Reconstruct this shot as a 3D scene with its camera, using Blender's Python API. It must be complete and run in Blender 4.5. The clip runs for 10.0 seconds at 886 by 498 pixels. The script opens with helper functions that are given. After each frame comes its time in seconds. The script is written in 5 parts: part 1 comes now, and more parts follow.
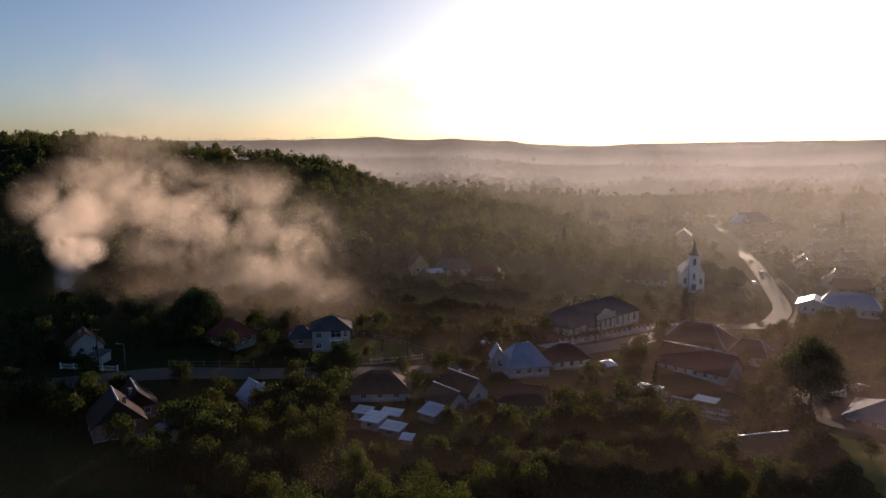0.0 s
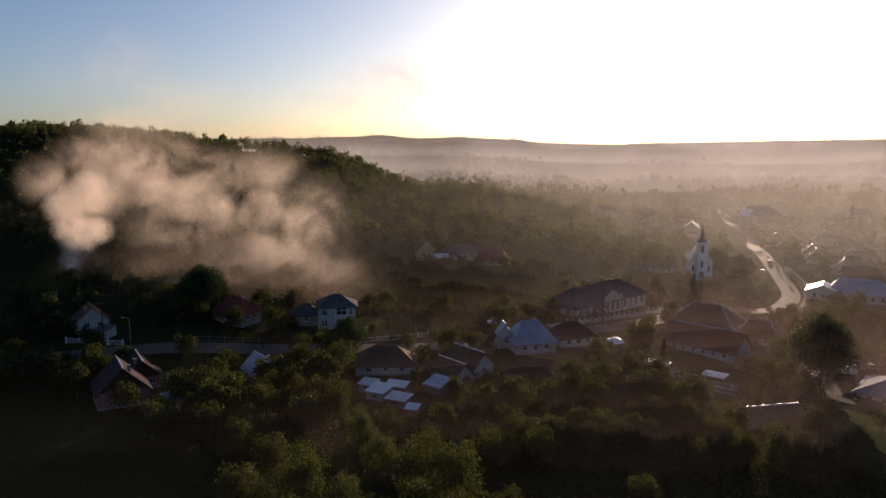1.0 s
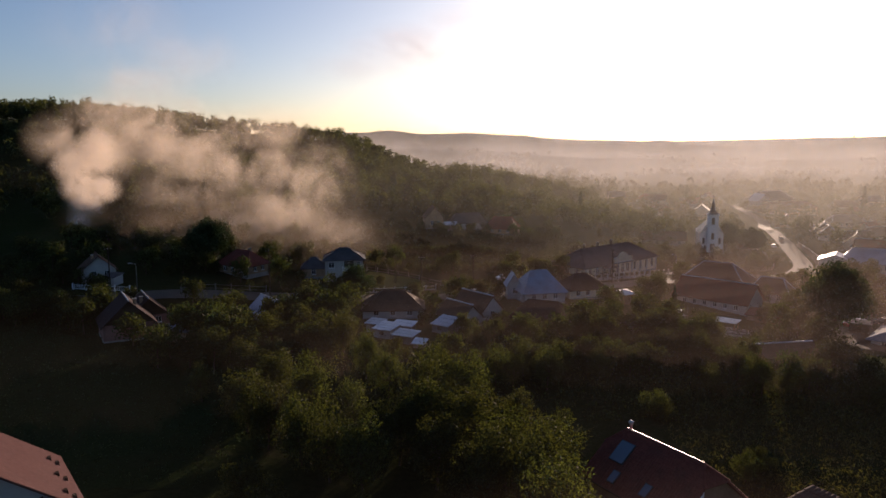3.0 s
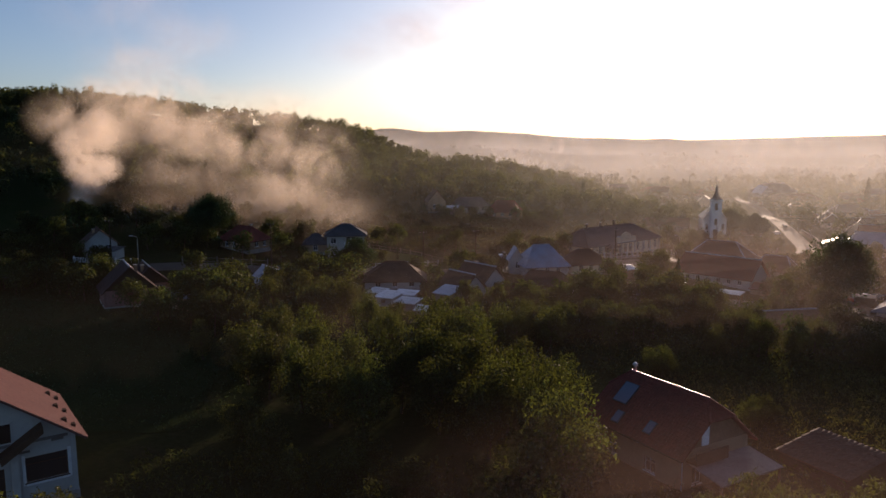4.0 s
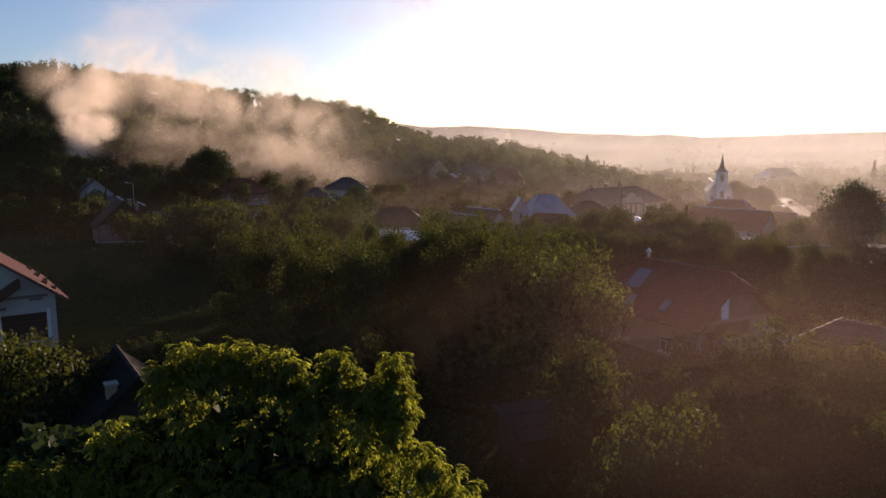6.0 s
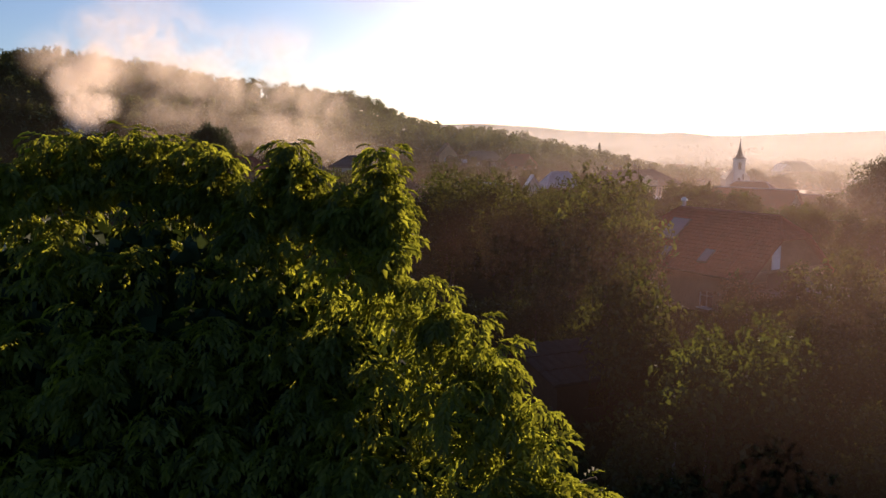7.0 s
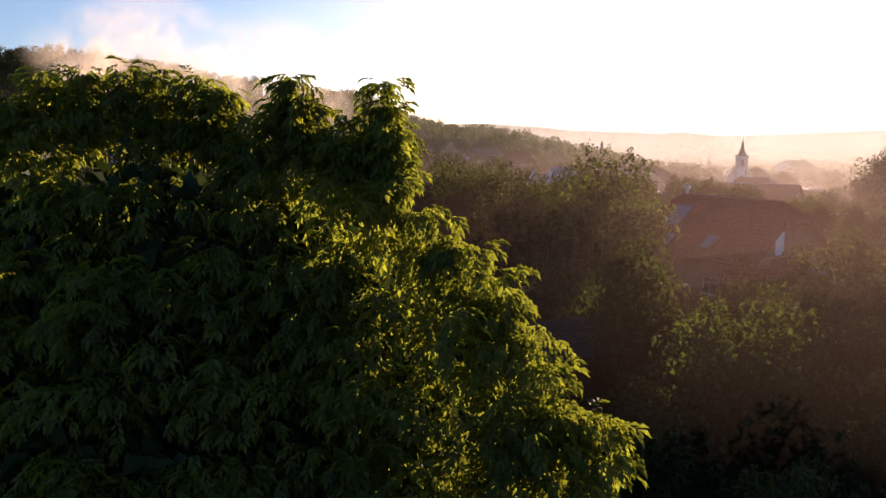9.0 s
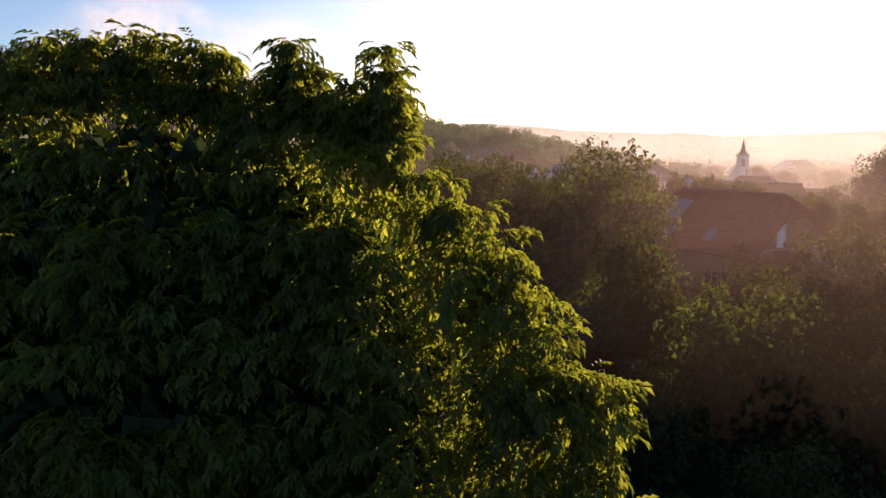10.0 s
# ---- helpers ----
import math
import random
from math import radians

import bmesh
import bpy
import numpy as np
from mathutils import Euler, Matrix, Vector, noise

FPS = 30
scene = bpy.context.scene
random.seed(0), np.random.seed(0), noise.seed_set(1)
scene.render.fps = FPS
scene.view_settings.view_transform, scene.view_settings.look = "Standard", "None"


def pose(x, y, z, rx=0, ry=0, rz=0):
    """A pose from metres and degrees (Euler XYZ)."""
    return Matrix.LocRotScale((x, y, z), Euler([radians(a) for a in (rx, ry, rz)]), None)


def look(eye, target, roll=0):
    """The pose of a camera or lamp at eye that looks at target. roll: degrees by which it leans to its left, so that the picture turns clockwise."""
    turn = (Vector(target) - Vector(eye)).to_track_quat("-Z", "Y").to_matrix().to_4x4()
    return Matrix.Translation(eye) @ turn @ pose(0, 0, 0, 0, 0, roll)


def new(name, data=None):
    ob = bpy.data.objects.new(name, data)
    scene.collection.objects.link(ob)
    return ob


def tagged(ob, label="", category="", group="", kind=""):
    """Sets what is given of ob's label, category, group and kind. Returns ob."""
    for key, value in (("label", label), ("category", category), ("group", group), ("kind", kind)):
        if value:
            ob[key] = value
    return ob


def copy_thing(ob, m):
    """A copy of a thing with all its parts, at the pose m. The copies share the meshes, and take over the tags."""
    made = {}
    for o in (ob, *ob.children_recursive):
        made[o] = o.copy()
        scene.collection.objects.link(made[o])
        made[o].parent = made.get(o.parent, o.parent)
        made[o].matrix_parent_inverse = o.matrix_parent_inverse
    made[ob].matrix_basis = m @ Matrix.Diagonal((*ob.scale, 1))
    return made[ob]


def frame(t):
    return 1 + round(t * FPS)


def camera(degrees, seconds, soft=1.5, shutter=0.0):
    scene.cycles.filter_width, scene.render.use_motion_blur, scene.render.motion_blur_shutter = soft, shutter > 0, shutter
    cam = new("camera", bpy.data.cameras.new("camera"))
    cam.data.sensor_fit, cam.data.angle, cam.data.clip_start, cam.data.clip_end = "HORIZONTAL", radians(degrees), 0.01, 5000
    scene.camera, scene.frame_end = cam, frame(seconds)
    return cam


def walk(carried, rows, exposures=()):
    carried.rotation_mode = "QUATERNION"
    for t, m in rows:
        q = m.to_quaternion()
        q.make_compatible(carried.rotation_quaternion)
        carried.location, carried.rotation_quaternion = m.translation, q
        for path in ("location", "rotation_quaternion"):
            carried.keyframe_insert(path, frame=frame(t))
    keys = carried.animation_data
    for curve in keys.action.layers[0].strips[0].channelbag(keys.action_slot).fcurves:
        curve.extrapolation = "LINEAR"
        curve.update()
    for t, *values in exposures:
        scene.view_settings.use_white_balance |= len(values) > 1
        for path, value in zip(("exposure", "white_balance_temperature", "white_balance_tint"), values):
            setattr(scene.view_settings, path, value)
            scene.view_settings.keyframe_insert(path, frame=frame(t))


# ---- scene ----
# camera: a drone that sinks straight down, slides ahead and almost stops behind a walnut tree
cam = camera(61.97, 10.0)
ROWS = [
    (0.0, -0.05, -0.03, 48.99, -0.03, -7.94, -0.40),
    (0.5, -0.03, 0.09, 46.34, 0.24, -7.93, -0.37),
    (1.0, -0.02, 0.15, 43.64, 0.48, -7.91, -0.33),
    (1.5, -0.01, 0.16, 40.91, 0.68, -7.91, -0.30),
    (2.0, -0.01, 0.13, 38.15, 0.86, -7.90, -0.27),
    (2.5, -0.02, 0.08, 35.37, 1.01, -7.89, -0.24),
    (4.0, -0.09, -0.08, 27.06, 1.30, -7.90, -0.14),
    (4.5, -0.12, -0.09, 24.33, 1.34, -7.90, -0.10),
    (5.0, -0.17, -0.05, 21.64, 1.37, -7.91, -0.07),
    (5.5, -0.22, 0.05, 19.00, 1.37, -7.92, -0.04),
    (5.7, -0.24, 0.25, 17.97, 1.38, -7.93, -0.02),
    (6.8, -0.52, 7.60, 12.36, 1.95, -7.94, 0.0),
    (6.9, -0.55, 7.82, 11.91, 2.05, -7.95, 0.05),
    (7.0, -0.57, 7.90, 11.46, 2.10, -7.96, 0.08),
    (7.1, -0.57, 7.90, 11.41, 2.11, -7.96, 0.08),
    (7.5, -0.57, 7.90, 11.23, 2.15, -7.96, 0.08),
    (8.0, -0.57, 7.90, 11.00, 2.19, -7.96, 0.07),
    (8.5, -0.57, 7.90, 10.75, 2.22, -7.95, 0.06),
    (9.0, -0.58, 7.90, 10.50, 2.26, -7.95, 0.07),
    (9.5, -0.59, 7.91, 10.24, 2.28, -7.94, 0.08),
    (10.0, -0.59, 7.91, 9.98, 2.31, -7.93, 0.11),
]
walk(cam, [(t, pose(x, y, z, 90 + pitch, 0, yaw) @ pose(0, 0, 0, 0, 0, roll)) for t, x, y, z, yaw, pitch, roll in ROWS], [(0.0, 0.08, 5850, 20), (4.0, 0.22, 5850, 20), (7.0, 0.64, 5850, 20), (10.0, 0.88, 5850, 20)])

# world, sun and exposure: a low sun ahead and to the right, over a hazy valley
SUN_AZ, SUN_EL = 20.5, 6.0
world = bpy.data.worlds.new("sky")
scene.world = world
world.use_nodes = True
wn = world.node_tree
sky = wn.nodes.new("ShaderNodeTexSky")
sky.sky_type, sky.sun_disc = "NISHITA", False
sky.sun_elevation, sky.sun_rotation = radians(SUN_EL), radians(SUN_AZ)
sky.air_density, sky.dust_density, sky.ozone_density = 0.71, 1.3, 1.8
wn.links.new(sky.outputs[0], wn.nodes["Background"].inputs[0])
wn.nodes["Background"].inputs[1].default_value = 0.115
sun_data = bpy.data.lights.new("sun", "SUN")
sun_data.energy, sun_data.angle, sun_data.color = 7.5, radians(0.6), (1.0, 0.72, 0.46)
sun = new("sun", sun_data)
sun_way = Vector((math.sin(radians(SUN_AZ)) * math.cos(radians(SUN_EL)), math.cos(radians(SUN_AZ)) * math.cos(radians(SUN_EL)), math.sin(radians(SUN_EL))))
sun.matrix_world = look(sun_way * 400, (0, 0, 0))
scene.cycles.transparent_max_bounces = 72


# ---------------------------------------------------------------- materials
def nodes_of(name):
    m = bpy.data.materials.new(name)
    m.use_nodes = True
    return m, m.node_tree, m.node_tree.nodes["Principled BSDF"]


def link(tree, a, b):
    tree.links.new(a, b)


def mixed(tree, fac, a, b):
    n = tree.nodes.new("ShaderNodeMix")
    n.data_type = "RGBA"
    for sock, v in ((n.inputs[0], fac), (n.inputs[6], a), (n.inputs[7], b)):
        if hasattr(v, "links"):
            link(tree, v, sock)
        else:
            sock.default_value = v if not isinstance(v, tuple) else (*v[:3], 1)
    return n.outputs[2]


def noise_of(tree, scale, detail=4, rough=0.6, coord="Object", distort=0.0):
    tc = tree.nodes.new("ShaderNodeTexCoord")
    n = tree.nodes.new("ShaderNodeTexNoise")
    n.inputs["Scale"].default_value, n.inputs["Detail"].default_value, n.inputs["Roughness"].default_value = scale, detail, rough
    n.inputs["Distortion"].default_value = distort
    link(tree, tc.outputs[coord], n.inputs["Vector"])
    return n.outputs["Fac"]


def steep(tree, v, lo, hi, a=0.0, b=1.0):
    n = tree.nodes.new("ShaderNodeMapRange")
    n.inputs[1].default_value, n.inputs[2].default_value, n.inputs[3].default_value, n.inputs[4].default_value = lo, hi, a, b
    link(tree, v, n.inputs[0])
    return n.outputs[0]


def matte(name, base, rough=0.85, fine=6.0, broad=0.5, var=0.35, bump=0.3, metal=0.0, stain=None, spec=0.06):
    """Plain weathered stuff: fine grain, broad stains and a little relief."""
    m, t, p = nodes_of(name)
    dark, light = tuple(c * (1 - var) for c in base), tuple(min(1, c * (1 + var * 0.6)) for c in base)
    c = mixed(t, steep(t, noise_of(t, fine, 6, 0.7), 0.3, 0.7), dark, light)
    c = mixed(t, steep(t, noise_of(t, broad, 5, 0.6), 0.45, 0.75, 0, 0.7), c, stain or tuple(k * 0.55 for k in base))
    info = t.nodes.new("ShaderNodeObjectInfo")
    hsv = t.nodes.new("ShaderNodeHueSaturation")
    link(t, c, hsv.inputs["Color"])
    link(t, steep(t, info.outputs["Random"], 0, 1, 0.85, 1.12), hsv.inputs["Value"])
    link(t, hsv.outputs[0], p.inputs["Base Color"])
    link(t, steep(t, noise_of(t, fine * 0.7, 4), 0.3, 0.7, max(0.05, rough - 0.12), min(1, rough + 0.1)), p.inputs["Roughness"])
    p.inputs["Metallic"].default_value = metal
    p.inputs["Specular IOR Level"].default_value = spec
    if bump:
        b = t.nodes.new("ShaderNodeBump")
        b.inputs["Strength"].default_value, b.inputs["Distance"].default_value = bump, 0.03
        link(t, noise_of(t, fine * 2.5, 6, 0.7), b.inputs["Height"])
        link(t, b.outputs[0], p.inputs["Normal"])
    return m


def leafy(name, a, b, through_light=0.45, broad=0.25, shine=(1.5, 1.5, 0.6)):
    """Leaves: a dull upper side, light that shines through, and a tone of its own for every leaf."""
    m, t, p = nodes_of(name)
    geo = t.nodes.new("ShaderNodeNewGeometry")
    info = t.nodes.new("ShaderNodeObjectInfo")
    c = mixed(t, geo.outputs["Random Per Island"], a, b)
    c = mixed(t, steep(t, noise_of(t, broad, 3), 0.4, 0.7, 0, 0.6), c, tuple(k * 0.6 for k in a))
    hsv = t.nodes.new("ShaderNodeHueSaturation")
    link(t, c, hsv.inputs["Color"])
    link(t, steep(t, info.outputs["Random"], 0, 1, 0.75, 1.25), hsv.inputs["Value"])
    link(t, steep(t, info.outputs["Random"], 0, 1, 0.485, 0.515), hsv.inputs["Hue"])
    d, tr, mx = t.nodes.new("ShaderNodeBsdfDiffuse"), t.nodes.new("ShaderNodeBsdfTranslucent"), t.nodes.new("ShaderNodeMixShader")
    gl, mx2 = t.nodes.new("ShaderNodeBsdfGlossy"), t.nodes.new("ShaderNodeMixShader")
    warm = t.nodes.new("ShaderNodeMix")
    warm.data_type, warm.blend_type = "RGBA", "MULTIPLY"
    warm.inputs[0].default_value = 1
    warm.inputs[7].default_value = (*shine, 1)
    link(t, hsv.outputs[0], warm.inputs[6])
    link(t, hsv.outputs[0], d.inputs[0])
    link(t, warm.outputs[2], tr.inputs[0])
    mx.inputs[0].default_value = through_light
    link(t, d.outputs[0], mx.inputs[1])
    link(t, tr.outputs[0], mx.inputs[2])
    gl.inputs["Roughness"].default_value = 0.5
    mx2.inputs[0].default_value = 0.012
    link(t, mx.outputs[0], mx2.inputs[1])
    link(t, gl.outputs[0], mx2.inputs[2])
    link(t, mx2.outputs[0], t.nodes["Material Output"].inputs["Surface"])
    return m


M = {
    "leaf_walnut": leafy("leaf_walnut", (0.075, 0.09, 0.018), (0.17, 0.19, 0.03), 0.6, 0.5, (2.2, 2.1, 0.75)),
    "leaf_near": leafy("leaf_near", (0.03, 0.037, 0.013), (0.064, 0.07, 0.02), 0.42),
    "leaf_mid": leafy("leaf_mid", (0.027, 0.037, 0.014), (0.058, 0.068, 0.022), 0.4),
    "leaf_far": leafy("leaf_far", (0.032, 0.04, 0.018), (0.066, 0.068, 0.028), 0.4, 0.03),
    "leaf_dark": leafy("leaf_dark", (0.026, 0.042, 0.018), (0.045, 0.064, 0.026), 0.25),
    "leaf_maize": leafy("leaf_maize", (0.032, 0.036, 0.014), (0.075, 0.072, 0.026), 0.42),
    "leaf_red": leafy("leaf_red", (0.06, 0.02, 0.018), (0.10, 0.035, 0.025), 0.35),
    "bark": matte("bark", (0.09, 0.065, 0.045), 0.95, 9, 1.2, 0.45, 0.8),
    "plaster_white": matte("plaster_white", (0.44, 0.425, 0.4), 0.9, 4, 0.35, 0.08, 0.2, stain=(0.33, 0.31, 0.28)),
    "lime_white": matte("lime_white", (0.74, 0.72, 0.68), 0.9, 4, 0.35, 0.06, 0.2, stain=(0.6, 0.57, 0.52)),
    "plaster_cream": matte("plaster_cream", (0.62, 0.53, 0.38), 0.9, 4, 0.35, 0.1, 0.2, stain=(0.42, 0.36, 0.27)),
    "plaster_pink": matte("plaster_pink", (0.26, 0.14, 0.125), 0.9, 4, 0.5, 0.12, 0.25, stain=(0.18, 0.11, 0.1)),
    "plaster_tan": matte("plaster_tan", (0.34, 0.24, 0.15), 0.9, 5, 0.5, 0.15, 0.25),
    "block": matte("block", (0.34, 0.33, 0.32), 0.95, 7, 0.8, 0.2, 0.5),
    "tile_red": matte("tile_red", (0.2, 0.055, 0.042), 0.8, 3, 0.7, 0.3, 0.4, stain=(0.1, 0.045, 0.036)),
    "tile_pink": matte("tile_pink", (0.12, 0.06, 0.055), 0.85, 3, 0.7, 0.15, 0.3, stain=(0.095, 0.05, 0.047)),
    "tile_brown": matte("tile_brown", (0.12, 0.075, 0.055), 0.85, 4, 0.6, 0.35, 0.5),
    "tile_mossy": matte("tile_mossy", (0.03, 0.026, 0.022), 0.95, 4, 0.6, 0.3, 0.4),
    "tar": matte("tar", (0.03, 0.028, 0.028), 0.95, 5, 0.8, 0.2, 0.3),
    "tile_dark": matte("tile_dark", (0.055, 0.036, 0.036), 0.8, 4, 0.6, 0.35, 0.4),
    "slate": matte("slate", (0.085, 0.083, 0.09), 0.75, 4, 0.5, 0.25, 0.3),
    "zinc": matte("zinc", (0.42, 0.47, 0.55), 0.45, 2, 0.4, 0.15, 0.15, 0.35, stain=(0.3, 0.27, 0.24), spec=0.5),
    "zinc_blue": matte("zinc_blue", (0.26, 0.32, 0.42), 0.5, 2, 0.5, 0.18, 0.2, 0.2, stain=(0.2, 0.19, 0.19), spec=0.5),
    "sheet_white": matte("sheet_white", (0.62, 0.64, 0.68), 0.45, 2, 0.4, 0.12, 0.15, 0.1, stain=(0.42, 0.38, 0.34), spec=0.5),
    "sheet_grey": matte("sheet_grey", (0.2, 0.195, 0.19), 0.8, 3, 0.5, 0.2, 0.2),
    "wood": matte("wood", (0.2, 0.13, 0.08), 0.85, 8, 1.0, 0.35, 0.4),
    "wood_dark": matte("wood_dark", (0.06, 0.042, 0.03), 0.8, 8, 1.0, 0.3, 0.4),
    "wood_grey": matte("wood_grey", (0.2, 0.18, 0.165), 0.9, 8, 1.0, 0.3, 0.4),
    "paint_white": matte("paint_white", (0.75, 0.75, 0.74), 0.55, 6, 1.0, 0.06, 0.05),
    "concrete": matte("concrete", (0.33, 0.31, 0.29), 0.9, 5, 0.4, 0.2, 0.4),
    "asphalt": matte("asphalt", (0.1, 0.09, 0.08), 0.9, 3, 0.15, 0.25, 0.5, stain=(0.14, 0.12, 0.1), spec=0.16),
    "dirt": matte("dirt", (0.075, 0.055, 0.038), 0.97, 1.5, 0.2, 0.3, 0.7, spec=0.05),
    "grass_lawn": matte("grass_lawn", (0.105, 0.11, 0.034), 0.95, 5, 0.25, 0.35, 1.0, spec=0.0, stain=(0.09, 0.09, 0.03)),
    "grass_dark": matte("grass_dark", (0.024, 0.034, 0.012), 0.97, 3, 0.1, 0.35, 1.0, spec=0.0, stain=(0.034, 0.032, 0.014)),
    "metal_dull": matte("metal_dull", (0.19, 0.215, 0.27), 0.8, 2, 0.4, 0.15, 0.15, stain=(0.15, 0.155, 0.18)),
    "tile_glaze": matte("tile_glaze", (0.22, 0.07, 0.055), 0.45, 3, 0.7, 0.25, 0.3, spec=0.45),
    "copper": matte("copper", (0.1, 0.09, 0.085), 0.5, 3, 0.6, 0.2, 0.2, 0.3, spec=0.5),
    "steel": matte("steel", (0.5, 0.5, 0.5), 0.35, 5, 1, 0.1, 0.05, 0.9),
    "rubber": matte("rubber", (0.02, 0.02, 0.02), 0.9, 8, 1, 0.2, 0.2),
    "car_white": matte("car_white", (0.7, 0.7, 0.7), 0.25, 2, 0.5, 0.03, 0.0, spec=0.6),
    "car_dark": matte("car_dark", (0.04, 0.045, 0.06), 0.25, 2, 0.5, 0.05, 0.0, spec=0.6),
    "car_red": matte("car_red", (0.25, 0.03, 0.025), 0.25, 2, 0.5, 0.05, 0.0, spec=0.6),
}


def glass_pane(name, tone=(0.02, 0.025, 0.03)):
    m, t, p = nodes_of(name)
    p.inputs["Base Color"].default_value = (*tone, 1)
    p.inputs["Roughness"].default_value = 0.08
    p.inputs["Specular IOR Level"].default_value = 0.6
    b = t.nodes.new("ShaderNodeBump")
    b.inputs["Strength"].default_value = 0.05
    link(t, noise_of(t, 1.5, 2), b.inputs["Height"])
    link(t, b.outputs[0], p.inputs["Normal"])
    return m


M["glass"] = glass_pane("glass")
M["glass_sky"] = glass_pane("glass_sky", (0.10, 0.13, 0.17))


def ground_stuff():
    m, t, p = nodes_of("meadow")
    a = mixed(t, steep(t, noise_of(t, 0.02, 5, 0.6), 0.35, 0.65), (0.022, 0.03, 0.01), (0.042, 0.045, 0.018))
    a = mixed(t, steep(t, noise_of(t, 0.12, 6, 0.65), 0.5, 0.72), a, (0.05, 0.042, 0.024))
    a = mixed(t, steep(t, noise_of(t, 1.6, 6, 0.75), 0.35, 0.7), a, (0.018, 0.025, 0.009))
    link(t, a, p.inputs["Base Color"])
    p.inputs["Roughness"].default_value = 0.97
    p.inputs["Specular IOR Level"].default_value = 0.0
    b = t.nodes.new("ShaderNodeBump")
    b.inputs["Strength"].default_value, b.inputs["Distance"].default_value = 0.9, 0.35
    link(t, noise_of(t, 0.9, 8, 0.75), b.inputs["Height"])
    link(t, b.outputs[0], p.inputs["Normal"])
    return m


M["meadow"] = ground_stuff()


# ---------------------------------------------------------------- mesh helpers
def mesh_np(name, v, f, material, smooth=False):
    me = bpy.data.meshes.new(name)
    v, f = np.asarray(v, np.float32), np.asarray(f, np.int32)
    k = f.shape[1]
    me.vertices.add(len(v))
    me.vertices.foreach_set("co", v.ravel())
    me.loops.add(f.size)
    me.loops.foreach_set("vertex_index", f.ravel())
    me.polygons.add(len(f))
    me.polygons.foreach_set("loop_start", np.arange(0, f.size, k, dtype=np.int32))
    me.update(calc_edges=True)
    me.validate()
    if smooth:
        me.polygons.foreach_set("use_smooth", np.ones(len(f), bool))
    me.materials.append(material)
    return me


def part(name, bm, material, parent, label=""):
    """One mesh object under a thing or under a part, in the parent's own axes."""
    bmesh.ops.remove_doubles(bm, verts=bm.verts[:], dist=1e-4)
    me = bpy.data.meshes.new(name)
    bm.to_mesh(me)
    bm.free()
    me.materials.append(material)
    ob = new(name, me)
    ob.parent = parent
    return tagged(ob, label)


def thing(name, m, label, category, group="", kind=""):
    ob = new(name)
    ob.empty_display_size = 0.3
    ob.matrix_basis = m
    return tagged(ob, label, category, group, kind)


def box(bm, x0, x1, y0, y1, z0, z1, bev=0.0):
    v = [bm.verts.new((x, y, z)) for z in (z0, z1) for x, y in ((x0, y0), (x1, y0), (x1, y1), (x0, y1))]
    for q in ((3, 2, 1, 0), (4, 5, 6, 7), (0, 1, 5, 4), (1, 2, 6, 5), (2, 3, 7, 6), (3, 0, 4, 7)):
        bm.faces.new([v[i] for i in q])
    return bm


def boxes(*dims):
    bm = bmesh.new()
    for d in dims:
        box(bm, *d)
    return bm


def tube(bm, pts, radii, sides=7, cap=True):
    rings = []
    for i, (p, r) in enumerate(zip(pts, radii)):
        p = Vector(p)
        way = (Vector(pts[min(i + 1, len(pts) - 1)]) - Vector(pts[max(i - 1, 0)])).normalized()
        side = way.orthogonal().normalized() if abs(way.z) < 0.9 else Vector((1, 0, 0))
        side = (side - way * side.dot(way)).normalized()
        up = way.cross(side)
        rings.append([bm.verts.new(p + (side * math.cos(a) + up * math.sin(a)) * r) for a in (2 * math.pi * k / sides for k in range(sides))])
    for a, b in zip(rings, rings[1:]):
        for k in range(sides):
            bm.faces.new((a[k], a[(k + 1) % sides], b[(k + 1) % sides], b[k]))
    if cap:
        bm.faces.new(rings[0][::-1])
        bm.faces.new(rings[-1])
    return bm


def prism(bm, poly, a, b):
    """A polygon (points on a plane) swept from offset a to offset b."""
    lo, hi = [bm.verts.new(Vector(p) + Vector(a)) for p in poly], [bm.verts.new(Vector(p) + Vector(b)) for p in poly]
    bm.faces.new(lo[::-1])
    bm.faces.new(hi)
    for i in range(len(poly)):
        j = (i + 1) % len(poly)
        bm.faces.new((lo[i], lo[j], hi[j], hi[i]))
    bmesh.ops.recalc_face_normals(bm, faces=bm.faces[:])
    return bm


# ---------------------------------------------------------------- the lie of the land
def smooth_step(a, b, v):
    t = np.clip((v - a) / (b - a), 0, 1)
    return t * t * (3 - 2 * t)


